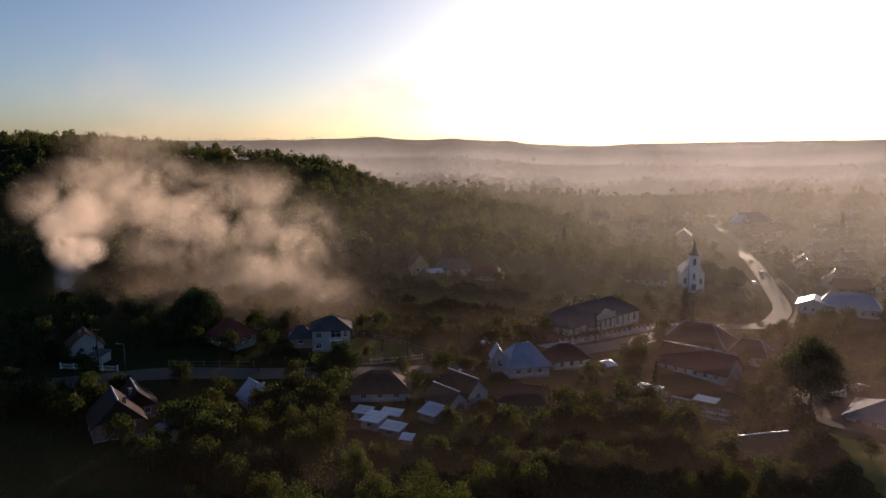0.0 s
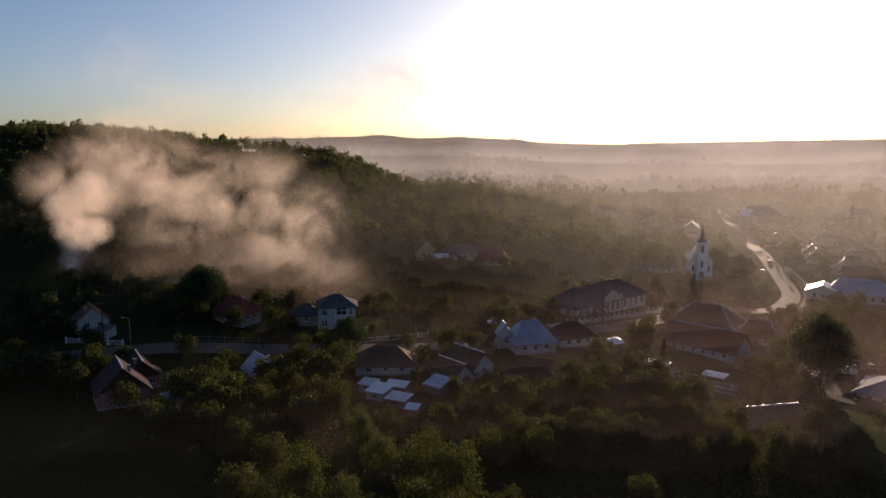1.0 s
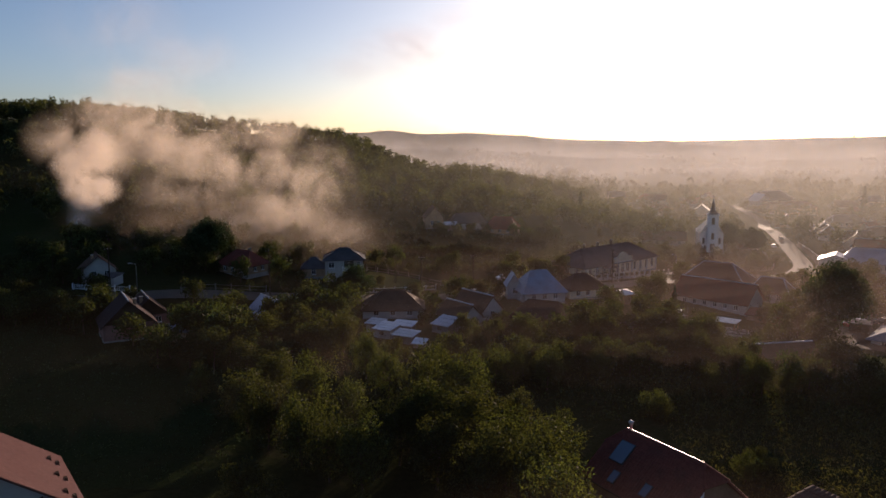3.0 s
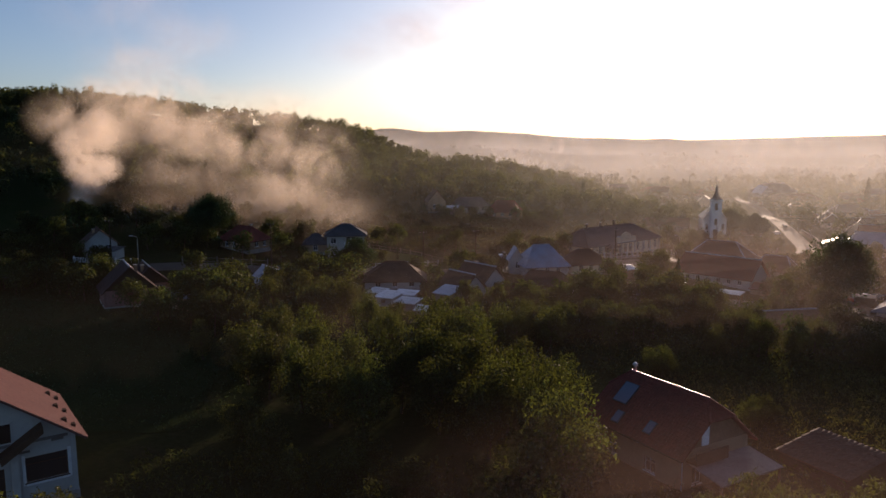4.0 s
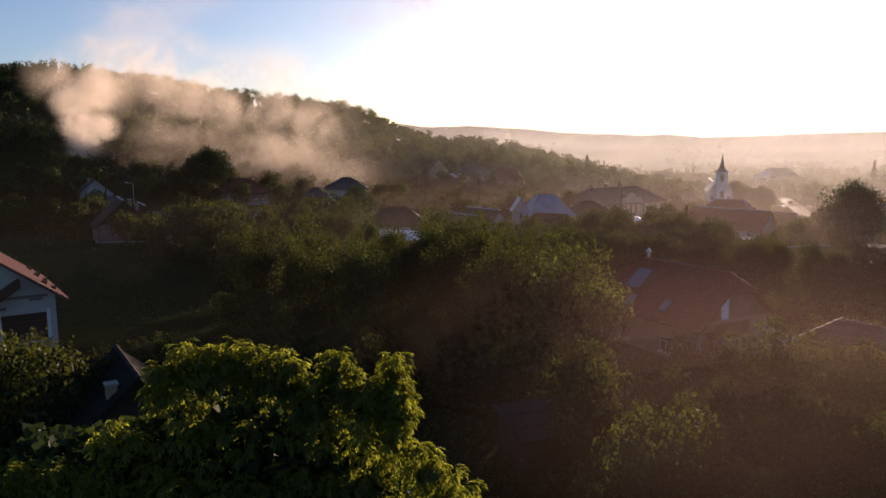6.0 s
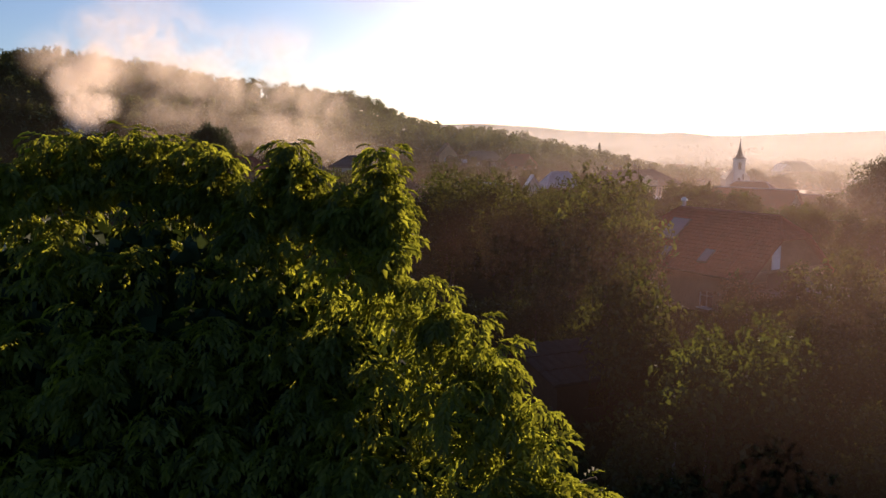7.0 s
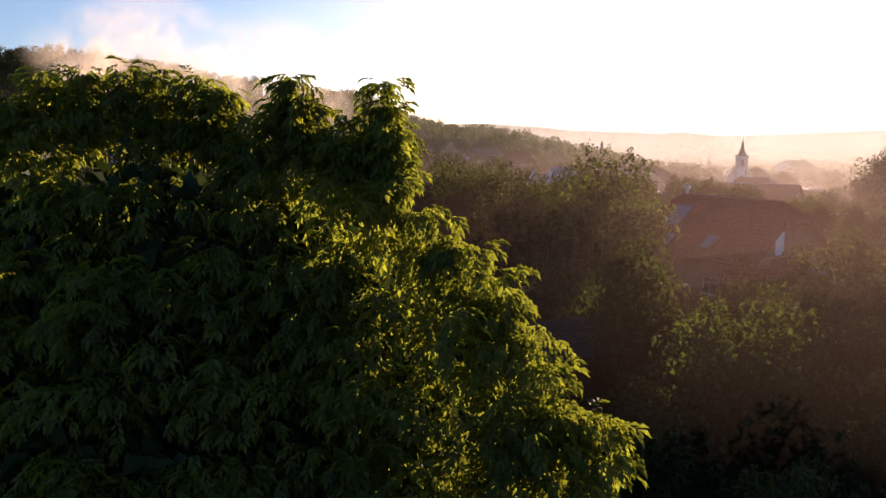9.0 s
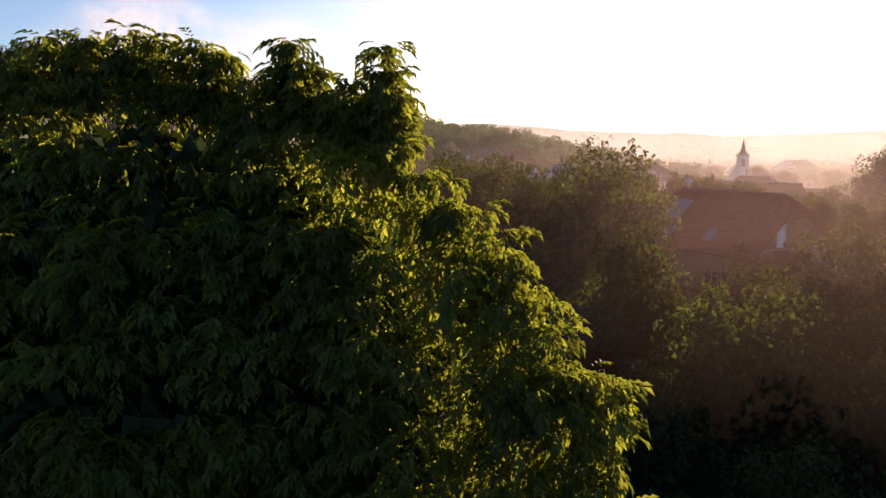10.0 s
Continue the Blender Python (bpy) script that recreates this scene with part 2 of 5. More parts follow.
def land(x, y):
    """Height of the ground: a valley floor that sinks to the right, a wooded hill on the left, long hills far behind."""
    x, y = np.asarray(x, float), np.asarray(y, float)
    z = -9.0 * smooth_step(10, 130, x) - 5 * smooth_step(250, 600, y) * smooth_step(60, 250, x)
    z = z + 1.3 * smooth_step(-30, -60, x) * smooth_step(60, 110, y)
    hx = np.interp(x, [-900, -400, -200, -116, -85, -60, -42, -16, 21, 50, 80, 130], [30, 50, 45.5, 38, 33.5, 29, 20, 15.5, 11.5, 5, 1, 0])
    top = 440 - 100 * smooth_step(-90, -200, x)
    y0 = 130 + np.maximum(0, x + 30) * 1.4
    u = np.clip((y - y0) / np.maximum(top - y0, 20), 0, 1)
    z = z + 1.5 * np.exp(-((x + 36) / 14) ** 2 - ((y - 52) / 14) ** 2)
    z = z + hx * u * (1 - smooth_step(470, 900, y)) - 8 * smooth_step(500, 900, y)
    ridge = np.interp(x, [-1400, -950, -680, -500, -335, -200, 0, 180, 250, 440, 700, 850, 1025, 1170, 1600], [64, 62, 55, 61, 57, 63, 58, 65, 59, 51, 47, 45, 60, 59, 66])
    ridge = ridge + 1.6 * np.sin(x / 61) + 1.1 * np.sin(x / 27 + 1)
    z = z + (ridge + 16) * smooth_step(1150, 1950, y) + 10 * smooth_step(2600, 3900, y) * smooth_step(-200, -700, x)
    near = np.exp(-((y - 150) / 260) ** 2 - (x / 250) ** 2)
    return z + (1 - near) * (1.2 * np.sin(x / 23 + y / 41) + 0.9 * np.sin(y / 29 - x / 37))


def lie(x, y):
    return float(land(x, y))


def spread(a, b, near, far, centre, width):
    """Grid lines from a to b: close together round centre, wide apart far away."""
    out, v = [], a
    while v < b:
        out.append(v)
        v += near + (far - near) * min(1.0, max(0.0, (abs(v - centre) - width) / (4 * width))) ** 1.3
    return np.array(out + [b])


gx, gy = spread(-4200, 4200, 5, 160, 0, 150), spread(-900, 4300, 5, 130, 200, 230)
GX, GY = np.meshgrid(gx, gy)
gv = np.stack([GX, GY, land(GX, GY)], -1).reshape(-1, 3)
idx = np.arange(len(gv)).reshape(len(gy), len(gx))
gf = np.stack([idx[:-1, :-1], idx[:-1, 1:], idx[1:, 1:], idx[1:, :-1]], -1).reshape(-1, 4)
tagged(new("ground", mesh_np("ground", gv, gf, M["meadow"], True)), "grassy valley floor rising into wooded and distant hills", "ground", kind="structure")


def glide(points, step=2.0):
    """A smooth line through points, in even steps."""
    p = [Vector(q).to_2d() if len(q) > 2 else Vector(q) for q in points]
    p = [2 * p[0] - p[1], *p, 2 * p[-1] - p[-2]]
    out = []
    for i in range(1, len(p) - 2):
        n = max(2, int((p[i + 1] - p[i]).length / step))
        for k in range(n):
            t = k / n
            a, b, c, d = p[i - 1], p[i], p[i + 1], p[i + 2]
            out.append(0.5 * ((2 * b) + (c - a) * t + (2 * a - 5 * b + 4 * c - d) * t * t + (3 * b - a - 3 * c + d) * t ** 3))
    return out + [p[-2]]


def ribbon(name, points, width, lift, material, label, category, kind="structure"):
    line, v, f, cuts = glide(points), [], [], 5
    for i, p in enumerate(line):
        way = (line[min(i + 1, len(line) - 1)] - line[max(i - 1, 0)]).normalized()
        side = Vector((way.y, -way.x))
        for k in range(cuts):
            q = p + side * width * (k / (cuts - 1) - 0.5)
            crown = 0.05 * (1 - abs(2 * k / (cuts - 1) - 1))
            v.append((q.x, q.y, lie(q.x, q.y) + lift + crown))
    for i in range(len(line) - 1):
        for k in range(cuts - 1):
            a = i * cuts + k
            f.append((a, a + cuts, a + cuts + 1, a + 1))
    return tagged(new(name, mesh_np(name, v, f, material, True)), label, category, kind=kind)


def patch(name, corners, lift, material, label, category="field", n=24):
    (ax, ay), (bx, by), (cx, cy), (dx, dy) = corners
    s, t = np.meshgrid(np.linspace(0, 1, n), np.linspace(0, 1, n))
    x = (ax * (1 - s) + bx * s) * (1 - t) + (dx * (1 - s) + cx * s) * t
    y = (ay * (1 - s) + by * s) * (1 - t) + (dy * (1 - s) + cy * s) * t
    x, y = x + 0.5 * np.sin(y * 1.1), y + 0.5 * np.sin(x * 0.9)
    v = np.stack([x, y, land(x, y) + lift], -1).reshape(-1, 3)
    i = np.arange(n * n).reshape(n, n)
    f = np.stack([i[:-1, :-1], i[:-1, 1:], i[1:, 1:], i[1:, :-1]], -1).reshape(-1, 4)
    return tagged(new(name, mesh_np(name, v, f, material, True)), label, category, kind="structure")


STREET = [(-190, 150), (-130, 141), (-87, 140), (-57, 147), (-30, 152), (-3, 158), (12, 162), (30, 173), (46, 185), (66, 204), (85, 219), (101, 227), (113, 243), (122, 260), (129.5, 283), (137, 308), (146, 338), (154.5, 365), (162.5, 392), (182, 443), (198, 515), (225, 600), (262, 720)]
ribbon("road", STREET, 6.2, 0.22, M["asphalt"], "worn grey asphalt road winding through the village", "road")
ribbon("pavement", [(24, 176.5), (36, 185.5), (50, 197), (64, 210), (80, 222)], 3.0, 0.26, M["concrete"], "pale concrete pavement beside the village road", "pavement")
ribbon("verge", [(104.5, 222), (117.5, 240), (128, 259), (136, 283), (142, 308)], 3.4, 0.2, M["dirt"], "dusty gravel verge along the road bend", "verge")
ribbon("lane", [(88, 158), (81.5, 147), (77, 139.5)], 3.6, 0.2, M["dirt"], "bare earth lane", "lane")
patch("lawn", [(-24, 158), (-6, 167), (-9, 175), (-22, 179)], 0.18, M["grass_lawn"], "bright mown lawn beside the white house", "lawn")
patch("yard", [(68, 141), (82, 130), (96, 150), (80, 160)], 0.2, M["dirt"], "bare earth parking yard", "yard")
patch("meadow", [(64, 96), (75, 92), (84, 126), (72, 131)], 0.16, M["grass_lawn"], "sunlit strip of short grass", "meadow")
patch("field", [(-26, 187), (36, 214), (20, 262), (-42, 236)], 0.2, M["grass_dark"], "rough dark pasture below the wooded hill", "field")
# the garden's shade is partly put into this very dark grass colour
patch("garden", [(-75, 60), (-26, 66), (-34, 112), (-92, 126)], 0.07, M["grass_dark"], "grass garden with its shade put into a dark colour", "garden")


# ---------------------------------------------------------------- houses
SPOTS = []  # where houses stand: x, y, reach


def panel(bm, o, u, n, length, height, holes, th=0.3):
    """A wall from o along u, th thick along n, with openings (u0, u1, z0, z1) right through it."""
    o, u, n = Vector(o), Vector(u), Vector(n)
    us = sorted({0.0, length, *(h[0] for h in holes), *(h[1] for h in holes)})
    zs = sorted({0.0, height, *(h[2] for h in holes), *(h[3] for h in holes)})
    for a, b in zip(us, us[1:]):
        for c, d in zip(zs, zs[1:]):
            if any(h[0] <= (a + b) / 2 <= h[1] and h[2] <= (c + d) / 2 <= h[3] for h in holes):
                continue
            p = [o + u * s + Vector((0, 0, z)) for s, z in ((a, c), (b, c), (b, d), (a, d))]
            q = [w + n * th for w in p]
            vs = [bm.verts.new(w) for w in p + q]
            for f in ((0, 1, 2, 3), (7, 6, 5, 4), (0, 4, 5, 1), (1, 5, 6, 2), (2, 6, 7, 3), (3, 7, 4, 0)):
                bm.faces.new([vs[i] for i in f])
    bmesh.ops.recalc_face_normals(bm, faces=bm.faces[:])
    return bm


def window_in(parent, o, u, n, hole, frame_mat, pane_mat, bars=2, sill=True):
    """A frame with its glass in an opening of a wall panel, and a sill below it."""
    o, u, n = Vector(o), Vector(u), Vector(n)
    u0, u1, z0, z1 = hole
    base = o + u * u0 + Vector((0, 0, z0)) + n * 0.1
    w, h = u1 - u0, z1 - z0
    m = Matrix((( u.x, n.x, 0, base.x), (u.y, n.y, 0, base.y), (0, 0, 1, base.z), (0, 0, 0, 1)))
    e = 0.07
    bm = boxes((0, e, 0, 0.08, 0, h), (w - e, w, 0, 0.08, 0, h), (e, w - e, 0, 0.08, 0, e), (e, w - e, 0, 0.08, h - e, h))
    for k in range(1, bars):
        box(bm, w * k / bars - 0.03, w * k / bars + 0.03, 0.005, 0.07, e, h - e)
    if h > 1.1:
        box(bm, e, w - e, 0.008, 0.065, h * 0.68, h * 0.68 + 0.05)
    win = part("window", bm, frame_mat, parent)
    win.matrix_basis = m
    part("pane", boxes((e * 0.6, w - e * 0.6, 0.03, 0.045, e * 0.6, h - e * 0.6)), pane_mat, win)
    if sill:
        part("sill", boxes((-0.08, w + 0.08, -0.2, 0.0, -0.07, -0.003)), frame_mat, win)
    return win


def slope(bm, a, b, c, d, course=0.36, wave=0.0, th=0.14):
    """A roof slope: eave from a to b, top from d to c, laid in overlapping courses, with ribs where wave is given."""
    a, b, c, d = (Vector(p) for p in (a, b, c, d))
    n = (b - a).cross(d - a).normalized()
    run = max((d - a).length, (c - b).length)
    rows = max(1, round(run / course))
    cols = max(1, int((b - a).length / (wave / 2))) if wave else 1
    last = None
    for i in range(rows):
        t0, t1 = i / rows, (i + 1) / rows
        lo0, lo1, hi0, hi1 = a.lerp(d, t0), b.lerp(c, t0), a.lerp(d, t1), b.lerp(c, t1)
        lips, lows, tops = [], [], []
        for k in range(cols + 1):
            s = k / cols
            rib = (0.045 if k % 2 else 0.0) if wave else 0.0
            lows.append(last[k] if last else bm.verts.new(lo0.lerp(lo1, s) + n * -0.02))
            lips.append(bm.verts.new(lo0.lerp(lo1, s) + n * (0.055 + rib)))
            tops.append(bm.verts.new(hi0.lerp(hi1, s) + n * (0.008 + rib)))
        last = tops
        for k in range(cols):
            bm.faces.new((lows[k], lows[k + 1], lips[k + 1], lips[k]))
            if (tops[k].co - tops[k + 1].co).length > 1e-4:
                bm.faces.new((lips[k], lips[k + 1], tops[k + 1], tops[k]))
            else:
                bm.faces.new((lips[k], lips[k + 1], tops[k]))
    under = [p - n * th for p in (a, b, c, d)]
    top = [p - n * 0.02 for p in (a, b, c, d)]
    if (c - d).length < 1e-3:
        under, top = under[:3], top[:3]
    uv, tv = [bm.verts.new(p) for p in under], [bm.verts.new(p) for p in top]
    bm.faces.new(uv[::-1])
    for i in range(len(uv)):
        j = (i + 1) % len(uv)
        bm.faces.new((uv[i], uv[j], tv[j], tv[i]))
    return bm


def chimney_on(parent, x, y, z, h, material, s=0.5):
    ch = part("chimney", boxes((x - s / 2, x + s / 2, y - s / 2, y + s / 2, z - 0.8, z + h)), material, parent, "plastered chimney")
    part("cap", boxes((x - s / 2 - 0.07, x + s / 2 + 0.07, y - s / 2 - 0.07, y + s / 2 + 0.07, z + h + 0.003, z + h + 0.12)), M["concrete"], ch)
    return ch


def row_of(length, n, w, z0, z1, margin=0.9):
    step = (length - 2 * margin) / n
    return [(margin + step * (k + 0.5) - w / 2, margin + step * (k + 0.5) + w / 2, z0, z1) for k in range(n)]


def house(name, label, x, y, yaw, w, d, eave, ridge, wall="plaster_white", roof="tile_red", hip=0.0, over=0.45, base=None, category="house", group="",
          holes=None, chimneys=(), frame_mat="paint_white", wave=0.0, course=0.4, plinth=True, rise=0.0, sink=0.6, ridge_mat=None, floors=1, bars=2, gable=None):
    """A house with its ridge along its own x axis. hip: how far the ridge ends stand in from the gables (0: gable roof).
    holes: openings of the front, back, left and right walls."""
    z = (lie(x, y) if base is None else base) + rise
    root = thing(name, pose(x, y, z, 0, 0, yaw), label, category, group)
    hw, hd = w / 2, d / 2
    SPOTS.append((x, y, 0.5 * max(w, d)))
    if holes is None:
        rows = [(eave * (k + 0.33) / floors, eave * (k + 0.33) / floors + min(1.4, eave / floors * 0.5)) for k in range(floors)]
        per = lambda length: [h for r in rows for h in row_of(length, max(1, int(length / 3.0)), 1.0, *r)]
        holes = {"front": per(w), "left": per(d), "right": per(d), "back": []}
    sides = {"front": ((-hw, -hd, 0), (1, 0, 0), (0, 1, 0), w), "back": ((hw, hd, 0), (-1, 0, 0), (0, -1, 0), w),
             "left": ((-hw, hd - 0.3, 0), (0, -1, 0), (1, 0, 0), d - 0.6), "right": ((hw, -hd + 0.3, 0), (0, 1, 0), (-1, 0, 0), d - 0.6)}
    for side, (o, u, n, length) in sides.items():
        hs = [h for h in holes.get(side, []) if h[1] < length - 0.1]
        bm = panel(bmesh.new(), o, u, n, length, eave, hs)
        if side in ("left", "right") and not hip:
            o2, u2 = Vector(o), Vector(u)
            mid = o2 + u2 * (length / 2)
            part("gable", prism(bmesh.new(), [o2 + Vector((0, 0, eave)) - u2 * 0.3, o2 + u2 * (length + 0.3) + Vector((0, 0, eave)), mid + Vector((0, 0, ridge - 0.16))], (0, 0, 0.003), Vector(n) * 0.3), M[gable or wall], root)
        wl = part("wall", bm, M[wall], root)
        for h in hs:
            window_in(wl, o, u, n, h, M[frame_mat], M["glass"], bars)
    if plinth:
        part("plinth", boxes((-hw - 0.06, hw + 0.06, -hd - 0.06, hd + 0.06, -sink, 0.3)), M["concrete"], root)
    k = (ridge - eave) / hd
    ez, ex = eave - over * k, hw + over
    ey = hd + over
    rx = ex if not hip else hw - hip
    R0, R1 = (-rx, 0, ridge), (rx, 0, ridge)
    A, B, C, D = (-ex, -ey, ez), (ex, -ey, ez), (ex, ey, ez), (-ex, ey, ez)
    part("roof", slope(bmesh.new(), A, B, R1, R0, course, wave), M[roof], root)
    part("roof", slope(bmesh.new(), C, D, R0, R1, course, wave), M[roof], root)
    ridges = [(R0, R1)]
    if hip:
        part("roof", slope(bmesh.new(), B, C, R1, R1, course, wave), M[roof], root)
        part("roof", slope(bmesh.new(), D, A, R0, R0, course, wave), M[roof], root)
        ridges += [(A, R0), (D, R0), (B, R1), (C, R1)]
    # where ridge_mat is zinc, the pale caps imitate the sunlit rim of the roof
    for p, q in ridges:
        part("ridge_cap", tube(bmesh.new(), [Vector(p) + Vector((0, 0, 0.05)), Vector(q) + Vector((0, 0, 0.05))], [0.13, 0.13], 6), M[ridge_mat or roof], root)
    for cx, cy, ch in chimneys:
        chimney_on(root, cx, cy, ridge - abs(cy) * k, ch, M["plaster_tan"])
    return root


def lean_to(name, label, x, y, yaw, w, d, low, high, wall, roof, category="shed", base=None, posts=False, group=""):
    """A shed with one roof slope, low in front (local -y) and high behind."""
    z = lie(x, y) if base is None else base
    root = thing(name, pose(x, y, z, 0, 0, yaw), label, category, group)
    hw, hd = w / 2, d / 2
    SPOTS.append((x, y, 0.5 * max(w, d)))
    if posts:
        for px in (-hw + 0.15, hw - 0.15):
            for py, h in ((-hd + 0.15, low), (hd - 0.15, high)):
                part("post", boxes((px - 0.07, px + 0.07, py - 0.07, py + 0.07, -0.4, h - 0.06)), M["wood"], root)
    else:
        part("wall", panel(bmesh.new(), (-hw, -hd, -0.4), (1, 0, 0), (0, 1, 0), w, low + 0.4, [(w * 0.35, w * 0.6, 1.0, min(1.8, low))], 0.15), M[wall], root)
        part("wall", panel(bmesh.new(), (hw, hd, -0.4), (-1, 0, 0), (0, -1, 0), w, high + 0.3, [], 0.15), M[wall], root)
        for sx in (-1, 1):
            pts = [(sx * hw, -hd + 0.16, -0.4), (sx * hw, hd - 0.16, -0.4), (sx * hw, hd - 0.16, high - 0.1), (sx * hw, -hd + 0.16, low - 0.1)]
            part("wall", prism(bmesh.new(), pts, (0, 0, 0), (-sx * 0.15, 0, 0)), M[wall], root)
    k = (high - low) / d
    o = 0.3
    part("roof", slope(bmesh.new(), (-hw - o, -hd - o, low - o * k), (hw + o, -hd - o, low - o * k), (hw + o, hd + o, high + o * k), (-hw - o, hd + o, high + o * k), 1.1, 0.5, 0.05), M[roof], root)
    return root


# the village, from the white house outwards
white_house = house("house", "white two-storey house with a dark hipped roof", -26.6, 170.5, 8, 8.6, 7.6, 5.2, 7.2, "plaster_white", "slate", hip=3.4, over=0.6, floors=2,
                    holes={"front": [(0.8, 2.1, 0.6, 1.9), (0.8, 2.1, 3.1, 4.4), (4.2, 6.6, 0.2, 2.2), (4.2, 6.6, 2.9, 4.7), (7.2, 8.0, 3.1, 4.5)],
                           "right": [(1.2, 2.4, 3.1, 4.4), (4.4, 5.6, 3.1, 4.4), (1.2, 2.4, 0.7, 2.0)], "left": [(2, 3.2, 3.1, 4.4)], "back": []})
part("balcony", boxes((-0.4, 2.6, -4.9, -3.82, 2.5, 2.68), (-0.4, -0.28, -4.9, -3.82, 2.683, 3.5), (2.48, 2.6, -4.9, -3.82, 2.683, 3.5), (-0.278, 2.478, -4.9, -4.82, 3.35, 3.48)), M["paint_white"], white_house, "white balcony")
part("column", boxes((-0.38, -0.2, -4.88, -4.7, -0.4, 2.497)), M["plaster_white"], white_house)
part("column", boxes((2.4, 2.58, -4.88, -4.7, -0.4, 2.497)), M["plaster_white"], white_house)
house("garage", "low garage with a dark hipped roof", -33.8, 171.0, 8, 5.2, 6, 2.5, 4.4, "plaster_tan", "slate", hip=2.0, category="garage")
house("house", "cottage with a bright red hipped roof among trees", -49.5, 167.5, -28, 9, 6.8, 2.5, 5.2, "plaster_tan", "tile_red", hip=2.4, chimneys=[(1.5, 0.6, 0.9)])
house("house", "white cottage with a steep dark roof", -79.2, 158.6, 121, 6.5, 6.8, 2.2, 5.2, "plaster_white", "tile_brown", chimneys=[(-1.5, 1, 0.8)])
lean_to("shed", "small whitewashed shed with a grey roof", -73.6, 153.6, -18, 3.0, 2.8, 1.7, 2.2, "plaster_white", "slate")
house("house", "pink cottage with a steep dark red gable roof", -55.8, 120.4, 121, 8, 8.0, 2.9, 6.7, "plaster_pink", "tile_dark", chimneys=[(-2.8, -1.1, 1.0)], ridge_mat="zinc", gable="wood_dark",
      holes={"left": [(4.5, 6.0, 1.4, 2.6)], "front": [(1.5, 2.5, 1.5, 2.7), (5, 6, 1.5, 2.7)], "right": [], "back": []})
house("house", "cottage with a dark red gable roof", -56.4, 129.6, 121, 8, 6.6, 2.1, 5.1, "plaster_pink", "tile_dark", chimneys=[(-2.4, 1.0, 1.0)], ridge_mat="zinc", gable="wood_dark")
lean_to("shed", "low shed with a pale sheet roof", -45.2, 118.8, -30, 5.2, 3.4, 2.2, 2.8, "plaster_tan", "metal_dull")
house("house", "small house with a blue metal roof", -35.2, 134.6, -52, 7.0, 5.2, 2.1, 4.5, "plaster_white", "zinc_blue", ridge_mat="zinc", chimneys=[(1.5, 0.5, 0.7)])
house("house", "low white house with a wide brown hipped roof", -12.6, 141.8, 3, 11.4, 8.4, 2.0, 4.9, "plaster_white", "tile_brown", hip=3.8)
lean_to("shed", "white sheet-metal shed roof beside a yard", -14.6, 128.4, -24, 2.8, 2.2, 1.6, 2.0, "plaster_white", "sheet_white")
lean_to("shed", "whitewashed shed with a pale sheet roof", -12.3, 124.8, -28, 3.4, 3.4, 1.6, 2.1, "plaster_white", "sheet_white")
lean_to("shed", "long pale sheet roof on a low shed", -9.5, 127.8, -22, 3.6, 1.9, 1.4, 1.8, "wood_grey", "sheet_white")
lean_to("shed", "low shed with a bright sheet-metal roof", -8.7, 121.0, -28, 3.6, 2.5, 1.4, 1.8, "wood_grey", "sheet_white")
lean_to("shed", "small hutch under a crumpled white sheet", -6.2, 117.4, -20, 1.8, 1.3, 0.9, 1.3, "wood_grey", "sheet_white")
lean_to("shed", "small shed with a pale blue sheet roof", -2.2, 127.8, -40, 3.6, 3.0, 1.6, 2.5, "wood_grey", "zinc")
house("house", "cottage with a dark red roof and pale ridge lines", 3.8, 139.8, -52, 8.6, 5.2, 2.2, 4.8, "plaster_white", "tile_brown", ridge_mat="zinc", chimneys=[(-2, 0.8, 0.9)])
house("house", "small outbuilding with a dark red gable roof", 0.4, 133.8, -52, 7, 4.6, 2.0, 4.2, "plaster_white", "tile_brown", ridge_mat="zinc")
house("house", "broad house with a blue-grey metal roof", 17.3, 156.4, 14, 9.0, 8.4, 2.6, 6.4, "plaster_white", "zinc_blue", hip=2.8, chimneys=[(1.5, 1.0, 0.8)])
house("porch", "small gabled porch with a pale blue roof", 11.9, 157.6, 96, 3.0, 2.6, 3.6, 5.6, "plaster_white", "zinc_blue", category="porch")
house("house", "house with a dark brown hipped roof", 27.4, 162.6, 20, 9, 7, 2.4, 5.0, "plaster_cream", "tile_dark", hip=3.0)
house("house", "low cottage with a sagging dark roof", 15.8, 134.6, -26, 9.4, 6.6, 1.8, 4.3, "plaster_white", "tile_dark", hip=1.8)
house("hut", "small white garden hut with a slate roof", 31.0, 131.5, 24, 3.2, 2.6, 1.9, 2.9, "plaster_white", "slate", category="hut", holes={})
lean_to("shed", "small shed with a bright sunlit sheet roof", 36.5, 158.0, 30, 2.6, 2.2, 2.1, 2.6, "wood", "sheet_white")
house("barn", "long white barn with a dark red tiled roof", 58.6, 164.4, -47, 17, 7.6, 3.0, 6.5, "plaster_white", "tile_red", over=0.6, category="barn", ridge_mat="zinc",
      holes={"front": row_of(17, 6, 0.9, 1.1, 2.1, 1.2), "right": [(1.2, 2.2, 1.0, 2.4), (4.6, 5.5, 1.0, 2.3)], "left": [], "back": []}, rise=-0.5, sink=1.6)
lean_to("shed", "low annex with a red tiled roof beside the barn", 64.0, 151.6, -39, 6.5, 3.6, 1.5, 2.3, "plaster_tan", "tile_red")
house("hall", "large hall with a dark purple-brown hipped roof", 66.5, 187.5, -35, 15, 11, 3.2, 7.2, "plaster_cream", "tile_dark", hip=4.0, over=0.8, category="hall", ridge_mat="zinc")
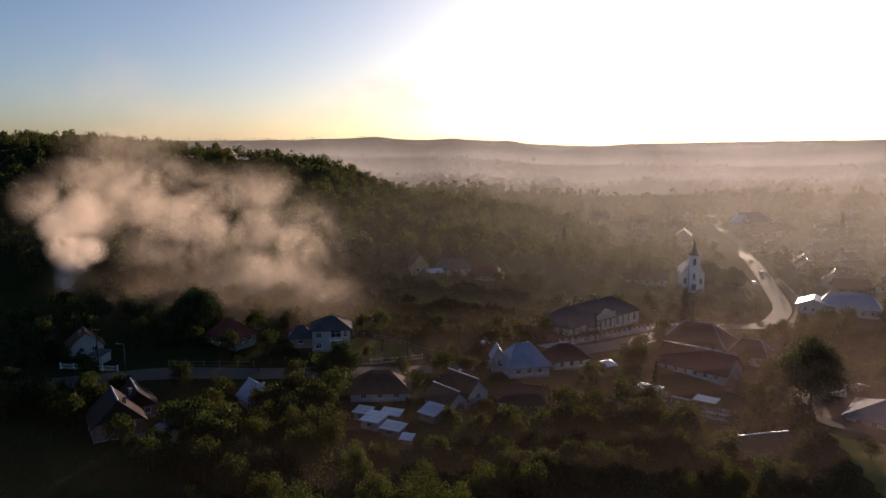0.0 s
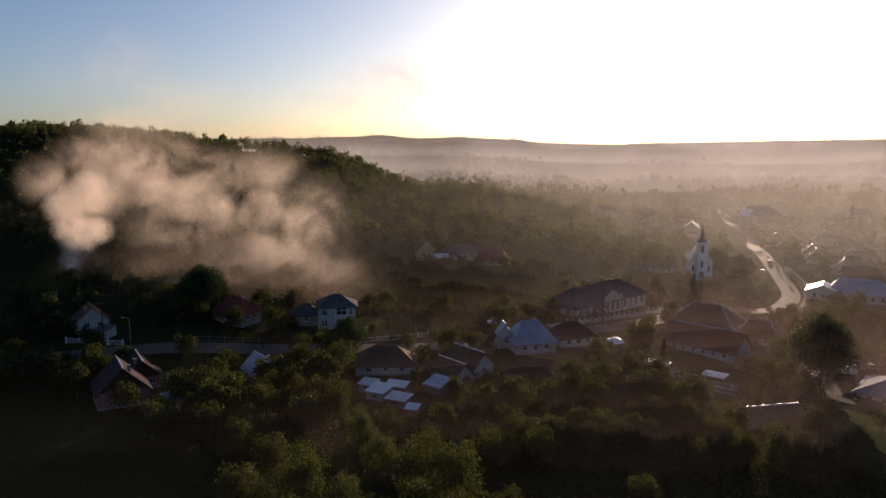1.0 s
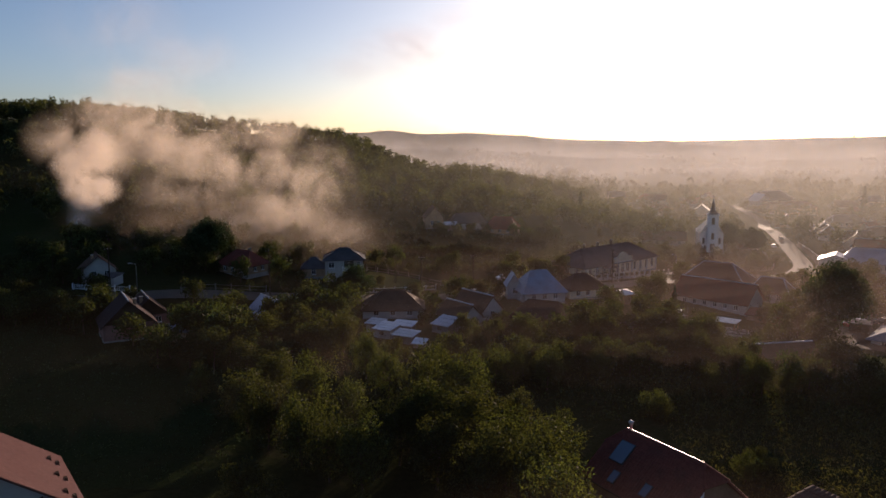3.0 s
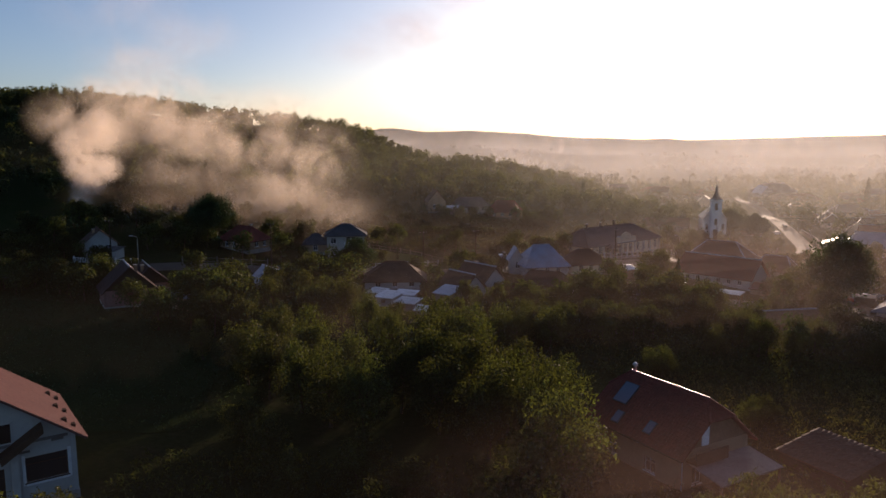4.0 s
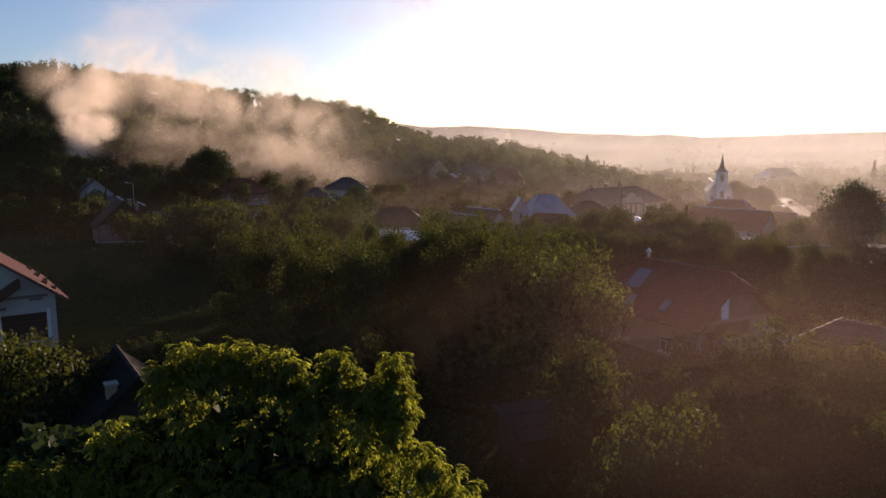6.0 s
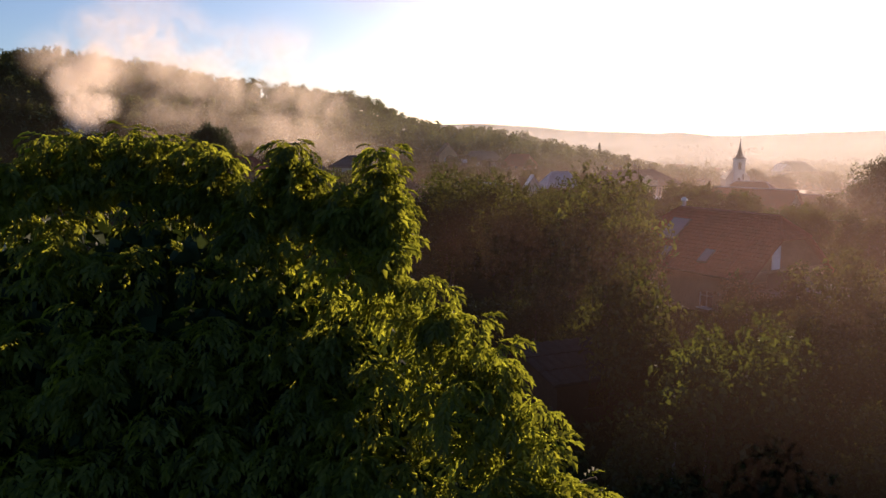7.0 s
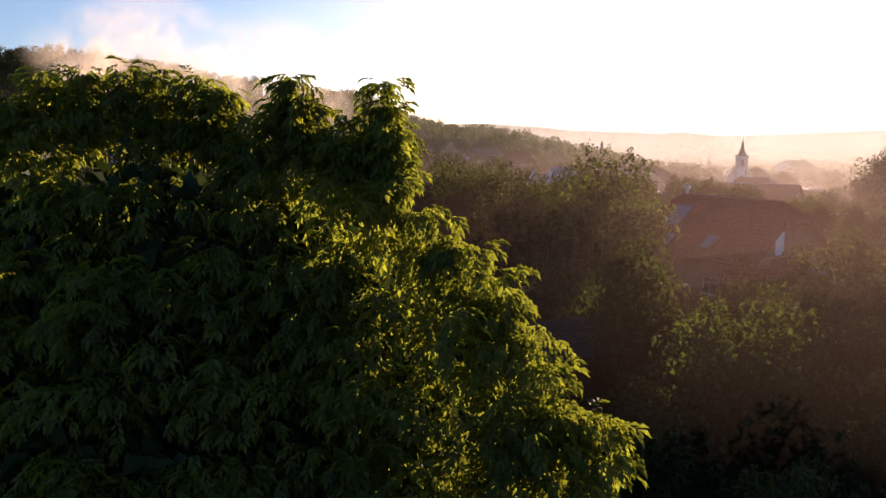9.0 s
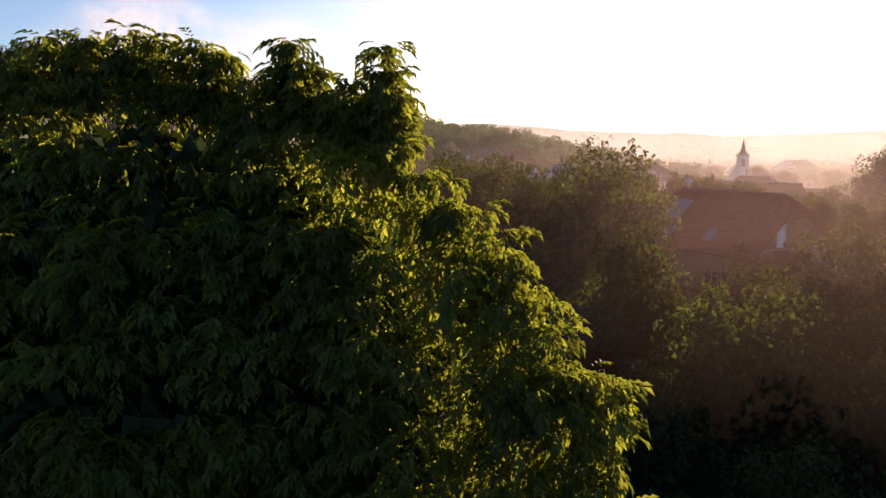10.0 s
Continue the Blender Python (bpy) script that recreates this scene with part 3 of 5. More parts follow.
house("house", "house with a dark roof and dormer beside the hall", 77.0, 179.5, -35, 9, 7.5, 2.8, 5.8, "plaster_white", "tile_dark", hip=2.0, ridge_mat="zinc")
house("shed", "long low shed with a reddish roof", 53.5, 118.8, 12, 9.5, 5.0, 1.9, 3.3, "plaster_tan", "tile_brown", category="shed", holes={}, ridge_mat="zinc")
house("hall", "big hall with a smooth blue-grey metal roof", 90.5, 139.0, -40, 18, 12, 2.4, 5.2, "plaster_white", "metal_dull", hip=6.5, over=0.8, category="hall")
lean_to("shed", "small flat-roofed kiosk with a grey roof", 83.0, 150.5, -30, 3.6, 2.4, 2.2, 2.35, "wood_dark", "wood_grey", category="kiosk")
house("shop", "shop with a sunlit white sheet-metal gable roof", 129.5, 252.5, 60, 9, 9.5, 3.8, 5.6, "plaster_white", "sheet_white", category="shop", over=0.6)
house("house", "long house with a pale lilac-blue metal roof", 140.0, 249.0, -30, 19, 11, 3.4, 7.6, "plaster_cream", "zinc_blue", hip=3.5)
for i, (hx, hy, hyaw, hw, roof) in enumerate([(160, 297, 60, 11, "tile_dark"), (163, 326, 70, 10, "tile_brown"), (157, 279, -20, 12, "tile_red"), (171, 346, 65, 12, "tile_dark"), (166, 306, 10, 10, "tile_brown"),
                                               (172, 366, 70, 12, "tile_brown"), (186, 330, 20, 11, "tile_dark"), (176, 284, 40, 11, "tile_brown"), (178, 402, 60, 13, "tile_dark"), (205, 392, 0, 18, "slate"),
                                               (200, 360, 35, 10, "tile_red"), (118, 300, 70, 9, "tile_brown")]):
    house("house", ("house with a dark tiled roof beside the road bend", "house with a brown tiled roof in a hazy street", "house with a red roof in a hazy street")[{"tile_dark": 0, "slate": 0, "tile_brown": 1, "tile_red": 2}[roof]],
          hx, hy, hyaw, hw, 8, 3.0, 6.4, ("plaster_cream", "plaster_white", "plaster_tan")[i % 3], roof, hip=(0, 2.5)[i % 2], group="houses along the road", ridge_mat="zinc")
big = house("hotel", "large white three-storey building with a dark roof", 219, 522, 20, 26, 16, 9.5, 15.0, "plaster_white", "slate", hip=4, over=1.0, category="building", floors=3, ridge_mat="zinc")
house("annex", "long low brown-roofed annex of the large building", 222, 500, 20, 40, 12, 4.5, 8.5, "plaster_tan", "tile_brown", hip=4, category="building")
house("porch", "sunlit white gable of the large building", 209, 515, 110, 9, 9, 8, 12.5, "plaster_white", "sheet_white", category="building")
for i, (hx, hy, hyaw, hw) in enumerate([(128, 470, 20, 14), (150, 455, 70, 12), (166, 520, 20, 16), (140, 520, -15, 12), (185, 600, 30, 14), (215, 640, 60, 16), (170, 650, 10, 14), (120, 560, 0, 12), (250, 470, 15, 12), (272, 520, -20, 14),
                                         (262, 420, 30, 12), (296, 455, 60, 14), (236, 372, 15, 11), (310, 560, 10, 15), (150, 590, 35, 12)]):
    house("house", "far house with pale walls in the valley haze", hx, hy, hyaw, hw, 9, (3.4, 5.8)[i % 2], (7.0, 9.4)[i % 2], ("plaster_white", "plaster_cream")[i % 2], ("tile_brown", "slate", "tile_red")[i % 3],
          hip=(3, 0)[i % 2], group="far village houses", plinth=False, rise=-0.3)
house("house", "far farmhouse with a tall pale gable", -8.5, 254, 100, 8, 6, 4.0, 7.4, "plaster_tan", "tile_brown", group="farmhouses below the wood")
house("house", "low far farmhouse with a grey roof", 3.5, 257, 15, 12, 6.5, 2.6, 5.4, "plaster_white", "slate", hip=2, group="farmhouses below the wood")
house("house", "far farmhouse with a dark red roof", 15.5, 252, -20, 10, 7, 2.4, 5.8, "plaster_tan", "tile_red", hip=2, group="farmhouses below the wood")
lean_to("shed", "small far shed with a pale sheet roof", -2.6, 250, 10, 5, 3, 2.0, 2.8, "wood_grey", "zinc")


# ---------------------------------------------------------------- the school, the church and the near houses
school = house("school", "long cream school with tall windows and a dark hipped roof", 41.2, 205.0, 42.6, 33, 12, 4.0, 7.7, "plaster_cream", "slate", hip=5.5, over=0.5, base=-2.6, category="school",
               holes={"front": [h for h in row_of(33, 11, 1.15, 1.0, 3.3, 0.8) if not 12.2 < h[0] < 20.5] + [(13.6, 14.9, 0.9, 3.3), (15.9, 17.2, 0.9, 3.3), (18.2, 19.5, 0.9, 3.3)], "left": row_of(11.4, 3, 1.15, 1.0, 3.3), "right": row_of(11.4, 3, 1.15, 1.0, 3.3), "back": []},
               chimneys=[(-9.0, 0.4, 1.3), (-3.0, 0.4, 1.3), (3.2, 0.4, 1.6)], sink=2.5)
part("pediment", prism(bmesh.new(), [(-4.2, -6.25, 4.003), (4.2, -6.25, 4.003), (4.2, -6.25, 5.2), (2.2, -6.25, 5.35), (1.5, -6.25, 6.1), (0, -6.25, 6.6), (-1.5, -6.25, 6.1), (-2.2, -6.25, 5.35), (-4.2, -6.25, 5.2)], (0, 0, 0), (0, 0.5, 0)), M["plaster_cream"], school, "stepped cream pediment with a rounded top")
part("cornice", boxes((-4.45, 4.45, -6.42, -6.253, 3.85, 4.05)), M["plaster_white"], school)
part("cornice", boxes((-16.6, -4.5, -6.2, -6.003, 3.45, 3.62)), M["plaster_white"], school)
part("cornice", boxes((4.5, 16.6, -6.2, -6.003, 3.45, 3.62)), M["plaster_white"], school)
for px in (-16.4, -11.5, -8.2, -4.2, 4.2, 8.2, 11.5, 16.1):
    part("pilaster", boxes((px - 0.25, px + 0.25, -6.15, -6.003, 0.31, 3.44)), M["plaster_white"], school)
porch = part("porch_roof", prism(bmesh.new(), [(-9.4, -8.2, 3.0), (-5.4, -8.2, 3.0), (-7.4, -8.2, 4.0)], (0, 0, 0), (0, 2.1, 0)), M["slate"], school, "small gabled porch roof")
for px in (-9.0, -5.9):
    part("porch_post", boxes((px, px + 0.2, -8.1, -7.9, -1.0, 2.997)), M["plaster_white"], school)

church = thing("church", pose(96.4, 279.5, -6.6, 0, 0, -12), "white village church with a pointed dark spire", "church")
bm = panel(bmesh.new(), (-4.2, 1.0, 0), (1, 0, 0), (0, 1, 0), 8.4, 6.4, [(0.9, 1.7, 2.2, 4.4), (6.7, 7.5, 2.2, 4.4)])
prism(bm, [(-4.2, 1.0, 6.401), (4.2, 1.0, 6.401), (2.0, 1.0, 9.6), (-2.0, 1.0, 9.6)], (0, 0, 0), (0, 0.3, 0))
front = part("wall", bm, M["lime_white"], church)
for h in ((0.9, 1.7, 2.2, 4.4), (6.7, 7.5, 2.2, 4.4)):
    window_in(front, (-4.2, 1.0, 0), (1, 0, 0), (0, 1, 0), h, M["wood_dark"], M["glass"])
for sx in (-1, 1):
    hs = row_of(15, 4, 0.9, 2.2, 4.6)
    o, u, n = (sx * 4.2, 1.3 if sx > 0 else 16.3, 0), (0, 1 if sx > 0 else -1, 0), (-sx, 0, 0)
    wl = part("wall", panel(bmesh.new(), o, u, n, 15, 6.4, hs), M["lime_white"], church)
    for h in hs:
        window_in(wl, o, u, n, h, M["wood_dark"], M["glass"])
    part("roof", slope(bmesh.new(), (sx * 4.6, 0.6 if sx > 0 else 16.8, 6.0), (sx * 4.6, 16.8 if sx > 0 else 0.6, 6.0), (0, 16.8 if sx > 0 else 0.6, 10.2), (0, 0.6 if sx > 0 else 16.8, 10.2), 0.4), M["copper"], church)
part("wall", boxes((-4.2, 4.2, 16.3, 16.6, 0, 6.4)), M["lime_white"], church)
part("plinth", boxes((-4.4, 4.4, 0.8, 16.8, -1.5, 0.4)), M["concrete"], church)
tower = part("tower", boxes((-1.9, 1.9, -1.8, 2.0, -1.0, 13.2)), M["lime_white"], church, "square white bell tower")
part("cornice", boxes((-2.2, 2.2, -2.1, 2.3, 13.2, 13.6), (-2.02, 2.02, -1.92, 2.12, 8.8, 9.1)), M["lime_white"], tower)
part("belfry_window", prism(bmesh.new(), [(-0.55, -1.84, 9.8), (0.55, -1.84, 9.8), (0.55, -1.84, 11.9), (0.3, -1.84, 12.4), (-0.3, -1.84, 12.4), (-0.55, -1.84, 11.9)], (0, 0, 0), (0, 0.1, 0)), M["wood_dark"], tower, "dark arched louvre window")
part("belfry_window", prism(bmesh.new(), [(-0.5, -1.84, 4.2), (0.5, -1.84, 4.2), (0.5, -1.84, 6.2), (0.25, -1.84, 6.7), (-0.25, -1.84, 6.7), (-0.5, -1.84, 6.2)], (0, 0, 0), (0, 0.1, 0)), M["wood_dark"], tower, "dark arched window")
part("door", boxes((-0.8, 0.8, -1.86, -1.803, 0, 2.6)), M["wood_dark"], tower, "dark wooden church door")
part("spire", tube(bmesh.new(), [(0, 0.1, 13.6), (0, 0.1, 14.5), (0, 0.1, 15.6), (0, 0.1, 19.6)], [2.45, 1.35, 0.85, 0.05], 8), M["copper"], church, "pointed dark metal spire")
part("cross", boxes((-0.06, 0.06, 0.04, 0.16, 19.5, 20.9), (-0.4, 0.4, 0.05, 0.15, 20.3, 20.42)), M["steel"], church, "metal cross")
house("parish_house", "long low white parish house beside the church", 80.5, 288, -8, 16, 6, 3.0, 5.6, "plaster_white", "tile_brown", base=-6.2)


def half_hipped(name, label, x, y, yaw, w, d, base, eave, ridge, cut, wall, roof, holes, over=0.55, wave=0.0, category="house", gable=None, sink=1.5, low_wall=None):
    """A house whose gables are clipped at the top by small hips. cut: how far the hips come down."""
    root = thing(name, pose(x, y, base, 0, 0, yaw), label, category)
    hw, hd = w / 2, d / 2
    k = (ridge - eave) / hd
    yc = cut / k
    sides = {"front": ((-hw, -hd, 0), (1, 0, 0), (0, 1, 0), w), "back": ((hw, hd, 0), (-1, 0, 0), (0, -1, 0), w),
             "left": ((-hw, hd - 0.3, 0), (0, -1, 0), (1, 0, 0), d - 0.6), "right": ((hw, -hd + 0.3, 0), (0, 1, 0), (-1, 0, 0), d - 0.6)}
    for side, (o, u, n, length) in sides.items():
        hs = holes.get(side, [])
        bm = panel(bmesh.new(), o, u, n, length, eave, hs)
        wl = part("wall", bm, M[wall], root)
        if side in ("left", "right"):
            o2, u2 = Vector(o) + Vector((0, 0, eave)), Vector(u)
            mid = o2 + u2 * (length / 2)
            up = Vector((0, 0, ridge - cut - eave - 0.2))
            part("gable", prism(bmesh.new(), [o2 - u2 * 0.3, o2 + u2 * (length + 0.3), mid + up + u2 * yc, mid + up - u2 * yc], (0, 0, 0.003), Vector(n) * 0.3), M[gable or wall], root)
        for h in hs:
            window_in(wl, o, u, n, h, M["paint_white"], M["glass"])
    part("plinth", boxes((-hw - 0.08, hw + 0.08, -hd - 0.08, hd + 0.08, -sink, 0.35)), M["block"], root)
    ex, ey, ez = hw + over, hd + over, eave - over * k
    zc, inset = ridge - cut, cut / k * 0.9
    for s in (-1, 1):
        a, b = Vector((-ex * s * -1, s * ey, ez)), Vector((ex * s * -1, s * ey, ez))
        c, e = Vector((ex * s * -1, s * yc, zc)), Vector((-ex * s * -1, s * yc, zc))
        top0, top1 = Vector((-(ex - inset) * s * -1, 0, ridge)), Vector(((ex - inset) * s * -1, 0, ridge))
        part("roof", slope(bmesh.new(), a, b, c, e, 0.36, wave), M[roof], root)
        part("roof", slope(bmesh.new(), e, c, top1, top0, 0.36, wave), M[roof], root)
        q0, q1, tip = Vector((s * ex, -s * yc, zc)), Vector((s * ex, s * yc, zc)), Vector((s * (ex - inset), 0, ridge))
        part("roof", slope(bmesh.new(), q0, q1, tip, tip, 0.36, wave), M[roof], root)
        part("ridge_cap", tube(bmesh.new(), [q0 + Vector((0, 0, 0.06)), tip + Vector((0, 0, 0.06))], [0.1, 0.1], 6), M[roof], root)
        part("ridge_cap", tube(bmesh.new(), [q1 + Vector((0, 0, 0.06)), tip + Vector((0, 0, 0.06))], [0.1, 0.1], 6), M[roof], root)
        part("gutter", tube(bmesh.new(), [(-ex, s * (ey + 0.07), ez - 0.02), (ex, s * (ey + 0.07), ez - 0.02)], [0.07, 0.07], 6), M["wood_dark"], root)
    part("ridge_cap", tube(bmesh.new(), [(-(ex - inset), 0, ridge + 0.07), (ex - inset, 0, ridge + 0.07)], [0.11, 0.11], 6), M["tile_glaze"], root)
    return root


def roof_light(parent, w, h, x, s, hd, eave, ridge, y_at, material, label):
    """A roof window on the front slope, y_at metres out from the ridge."""
    k = math.atan2(ridge - eave, hd)
    z = ridge - y_at * math.tan(k)
    m = Matrix.Translation((x, -y_at, z)) @ Matrix.Rotation(k, 4, "X")
    fr = part("roof_window", boxes((-w / 2, w / 2, -h / 2, h / 2, 0.02, 0.16)), M["slate"], parent, label)
    fr.matrix_basis = m
    part("pane", boxes((-w / 2 + 0.08, w / 2 - 0.08, -h / 2 + 0.08, h / 2 - 0.08, 0.161, 0.175)), material, fr)


red = half_hipped("house", "house with a red tiled half-hipped roof and roof windows", 17.9, 61.6, -59, 10.4, 7.8, -0.5, 3.9, 7.25, 1.3, "plaster_tan", "tile_red",
                  {"right": [(1.0, 2.0, 0.9, 2.9), (4.2, 5.6, 0.9, 2.2)], "front": [(2.0, 3.2, 1.0, 2.2), (6.5, 7.7, 1.0, 2.2)]}, wave=0.3, gable="wood")
roof_light(red, 1.7, 2.2, -3.2, 1, 3.9, 3.9, 7.25, 1.7, M["glass_sky"], "large solar panel")
roof_light(red, 0.85, 1.25, -2.3, 1, 3.9, 3.9, 7.25, 3.5, M["glass_sky"], "small roof window")
roof_light(red, 0.85, 1.25, 1.3, 1, 3.9, 3.9, 7.25, 3.3, M["glass_sky"], "small roof window")
flue = part("chimney", tube(bmesh.new(), [(-4.3, 0.3, 6.3), (-4.3, 0.3, 7.8)], [0.14, 0.14], 8), M["steel"], red, "thin steel flue")
part("cowl", tube(bmesh.new(), [(-4.3, 0.3, 7.803), (-4.3, 0.3, 7.95), (-4.3, 0.3, 8.1)], [0.26, 0.24, 0.06], 10), M["steel"], flue)
part("balcony_door", boxes((5.215, 5.27, -1.7, -0.9, 3.95, 5.5)), M["paint_white"], red, "white balcony door")
part("balcony", boxes((5.22, 6.3, -3.4, 0.2, 3.0, 3.16), (6.2, 6.3, -3.4, 0.2, 3.163, 4.0)), M["wood_dark"], red, "dark timber balcony")
part("canopy", prism(bmesh.new(), [(5.3, -3.2, 2.75), (8.6, -3.2, 2.2), (8.6, 3.9, 2.2), (5.3, 3.9, 2.75)], (0, 0, 0), (0, 0, 0.1)), M["sheet_grey"], red, "grey sheet canopy over a terrace")
for py in (-3.0, 0.4, 3.7):
    part("canopy_post", boxes((8.35, 8.47, py - 0.06, py + 0.06, -0.8, 2.19)), M["wood"], red)
part("downpipe", tube(bmesh.new(), [(5.35, -3.95, -0.3), (5.35, -3.95, 3.3)], [0.05, 0.05], 6), M["zinc"], red)

shell = house("house", "unfinished white house with a pink tiled roof and empty windows", -36.1, 52.3, -52.3, 10.6, 11.0, 4.9, 9.0, "plaster_white", "tile_pink", over=0.7, base=1.5, wave=0.34, sink=3.0, plinth=True,
              holes={"right": [(7.3, 10.1, 1.7, 3.55), (4.9, 6.05, 0.9, 3.1), (1.2, 2.8, 1.2, 2.9)], "front": [(2, 3.6, 1.2, 2.8), (6, 7.6, 1.2, 2.8)], "back": [(1.5, 3, 1.2, 2.8), (5.5, 7, 1.2, 2.8)], "left": []}, frame_mat="wood_dark", bars=1, course=0.38)
# no opening: a black plate on the gable stands in for the dark interior
part("attic_window", boxes((5.302, 5.34, 0.55, 1.4, 4.95, 6.3)), M["rubber"], shell, "black plate standing for the dark inside an empty attic window")
part("surround", boxes((5.303, 5.38, 1.43, 1.6, 4.93, 6.4), (5.303, 5.38, 0.35, 0.52, 4.93, 6.4)), M["plaster_white"], shell)
part("beam", boxes((5.303, 5.39, -4.9, 5.0, 4.62, 4.82)), M["wood_grey"], shell)
part("porch_roof", prism(bmesh.new(), [(5.31, 0.6, 3.75), (5.31, 3.3, 5.55), (5.31, 3.3, 6.05), (5.31, 0.5, 4.2)], (0, 0, 0), (1.3, 0, 0)), M["wood_dark"], shell, "dark timber porch roof")
part("porch_roof", prism(bmesh.new(), [(5.31, 0.45, 3.75), (5.31, -2.2, 5.55), (5.31, -2.2, 6.05), (5.31, 0.45, 4.25)], (0, 0, 0), (1.3, 0, 0)), M["wood_dark"], shell, "dark timber porch roof")
for y0, y1 in ((2.0, 2.15), (4.97, 5.12)):
    part("window_surround", boxes((5.303, 5.37, y0 - 0.06, y1, 1.5, 3.75)), M["paint_white"], shell)
part("window_surround", boxes((5.303, 5.37, 2.16, 4.96, 1.45, 1.68)), M["paint_white"], shell)
part("pillar", boxes((5.303, 5.5, 1.25, 1.75, 0.31, 4.0)), M["plaster_white"], shell)
part("bracket", boxes((5.303, 5.42, 3.9, 4.7, 4.45, 4.6)), M["wood_grey"], shell)
part("bracket", boxes((5.303, 5.42, 1.8, 2.5, 3.95, 4.1)), M["wood_grey"], shell)
for k in range(3):
    for j in range(2):
        x, y = 4.2 - 3.7 * k - 0.5 * j, 5.55 - 0.5 * j
        z = 9.0 - y * 4.1 / 5.5
        part("vent_tile", boxes((x, x + 0.5, y - 0.12, y + 0.12, z - 0.05, z + 0.28)), M["wood_dark"], shell)

lean_to("shed", "low shed with a mottled grey tiled roof", 31.6, 60.4, -63, 6.4, 5.0, 1.35, 2.3, "wood_dark", "tile_brown")
house("house", "old cottage with a dark brown roof below the trees", -17.8, 38.8, 124, 6.0, 8.0, 1.5, 4.9, "plaster_tan", "tile_mossy", sink=1.0, chimneys=[(-2.2, 1.1, 0.5)], ridge_mat="tile_dark", gable="wood_dark")
lean_to("shed", "small annex with a pale sheet roof edge", -12.9, 37.2, -38, 3.2, 2.4, 2.2, 2.9, "wood_grey", "sheet_white")
lean_to("shed", "low weathered garden shed with a dark felted roof", 4.2, 38.4, 25, 4.2, 3.0, 1.9, 2.5, "wood_dark", "tar")


# ---------------------------------------------------------------- street furniture, fences, cars, timber
def utility_pole(x, y, h, yaw):
    root = thing("utility_pole", pose(x, y, lie(x, y), 0, 0, yaw), "tall wooden utility pole with a crossarm", "pole", "utility poles")
    part("pole", tube(bmesh.new(), [(0, 0, -0.6), (0, 0, h)], [0.16, 0.1], 8), M["wood_dark"], root)
    part("crossarm", boxes((-0.75, 0.75, -0.16, -0.1, h - 0.75, h - 0.63)), M["wood_dark"], root)
    for px in (-0.65, 0, 0.65):
        part("insulator", tube(bmesh.new(), [(px, -0.13, h - 0.627), (px, -0.13, h - 0.45)], [0.05, 0.03], 6), M["paint_white"], root)


for x, y, h, yaw in ((-39.3, 151.2, 10.2, 5), (-71.0, 147.0, 9.8, 0), (3.5, 163.5, 9, 20), (38.5, 181.8, 8.5, 40), (-8, 161, 9, 10), (75, 216, 9, 40), (126, 252, 9, 60), (139, 304, 9, 70)):
    utility_pole(x, y, h, yaw)


def street_lamp(x, y, yaw, h=6.0):
    root = thing("street_lamp", pose(x, y, lie(x, y), 0, 0, yaw), "grey steel street lamp with a curved arm", "lamp", "street lamps")
    part("pole", tube(bmesh.new(), [(0, 0, -0.4), (0, 0, h - 0.6), (0.15, 0, h - 0.15), (0.9, 0, h)], [0.09, 0.07, 0.05, 0.04], 8), M["steel"], root)
    part("head", tube(bmesh.new(), [(0.85, 0, h + 0.02), (1.5, 0, h + 0.05)], [0.09, 0.12], 8), M["steel"], root)


street_lamp(-66.0, 148.2, 200)
street_lamp(40.5, 184.0, 130)
street_lamp(60.5, 203.0, 130)


def fence(label, line, step, h, post_w, post_mat, rail_mat, rails=2, slats=0.0, base_wall=0.0):
    """A fence along a line of points: posts, rails between them, and upright slats where asked."""
    pts = glide(line, step)
    x, y = pts[0]
    root = thing("fence", pose(x, y, lie(x, y)), label, "fence")
    z0 = lie(x, y)
    loc = [Vector((p.x - x, p.y - y, lie(p.x, p.y) - z0)) for p in pts]
    post = None
    for p in loc:
        if post is None:
            me = part("post", boxes((-post_w / 2, post_w / 2, -post_w / 2, post_w / 2, -0.4, h + 0.1), (-post_w * 0.65, post_w * 0.65, -post_w * 0.65, post_w * 0.65, h + 0.103, h + 0.18)), M[post_mat], root)
            post = me.data
            me.location = p
        else:
            ob = new("post", post)
            ob.parent, ob.location = root, p
    for a, b in zip(loc, loc[1:]):
        for r in range(rails):
            z = h * (0.25 + 0.62 * r / max(1, rails - 1))
            part("rail", tube(bmesh.new(), [a + Vector((0, 0, z)), b + Vector((0, 0, z))], [0.045, 0.045], 4), M[rail_mat], root)
        if base_wall:
            n = (b - a).normalized().cross(Vector((0, 0, 1))) * 0.1
            part("base", prism(bmesh.new(), [a - n + Vector((0, 0, -0.4)), b - n + Vector((0, 0, -0.4)), b - n + Vector((0, 0, base_wall)), a - n + Vector((0, 0, base_wall))], (0, 0, 0), n * 2), M["concrete"], root)
        if slats:
            n = int((b - a).length / slats)
            for s in range(1, n):
                p = a.lerp(b, s / n)
                part("slat", boxes((p.x - 0.04, p.x + 0.04, p.y - 0.015, p.y + 0.015, p.z + 0.12, p.z + h)), M[rail_mat], root)


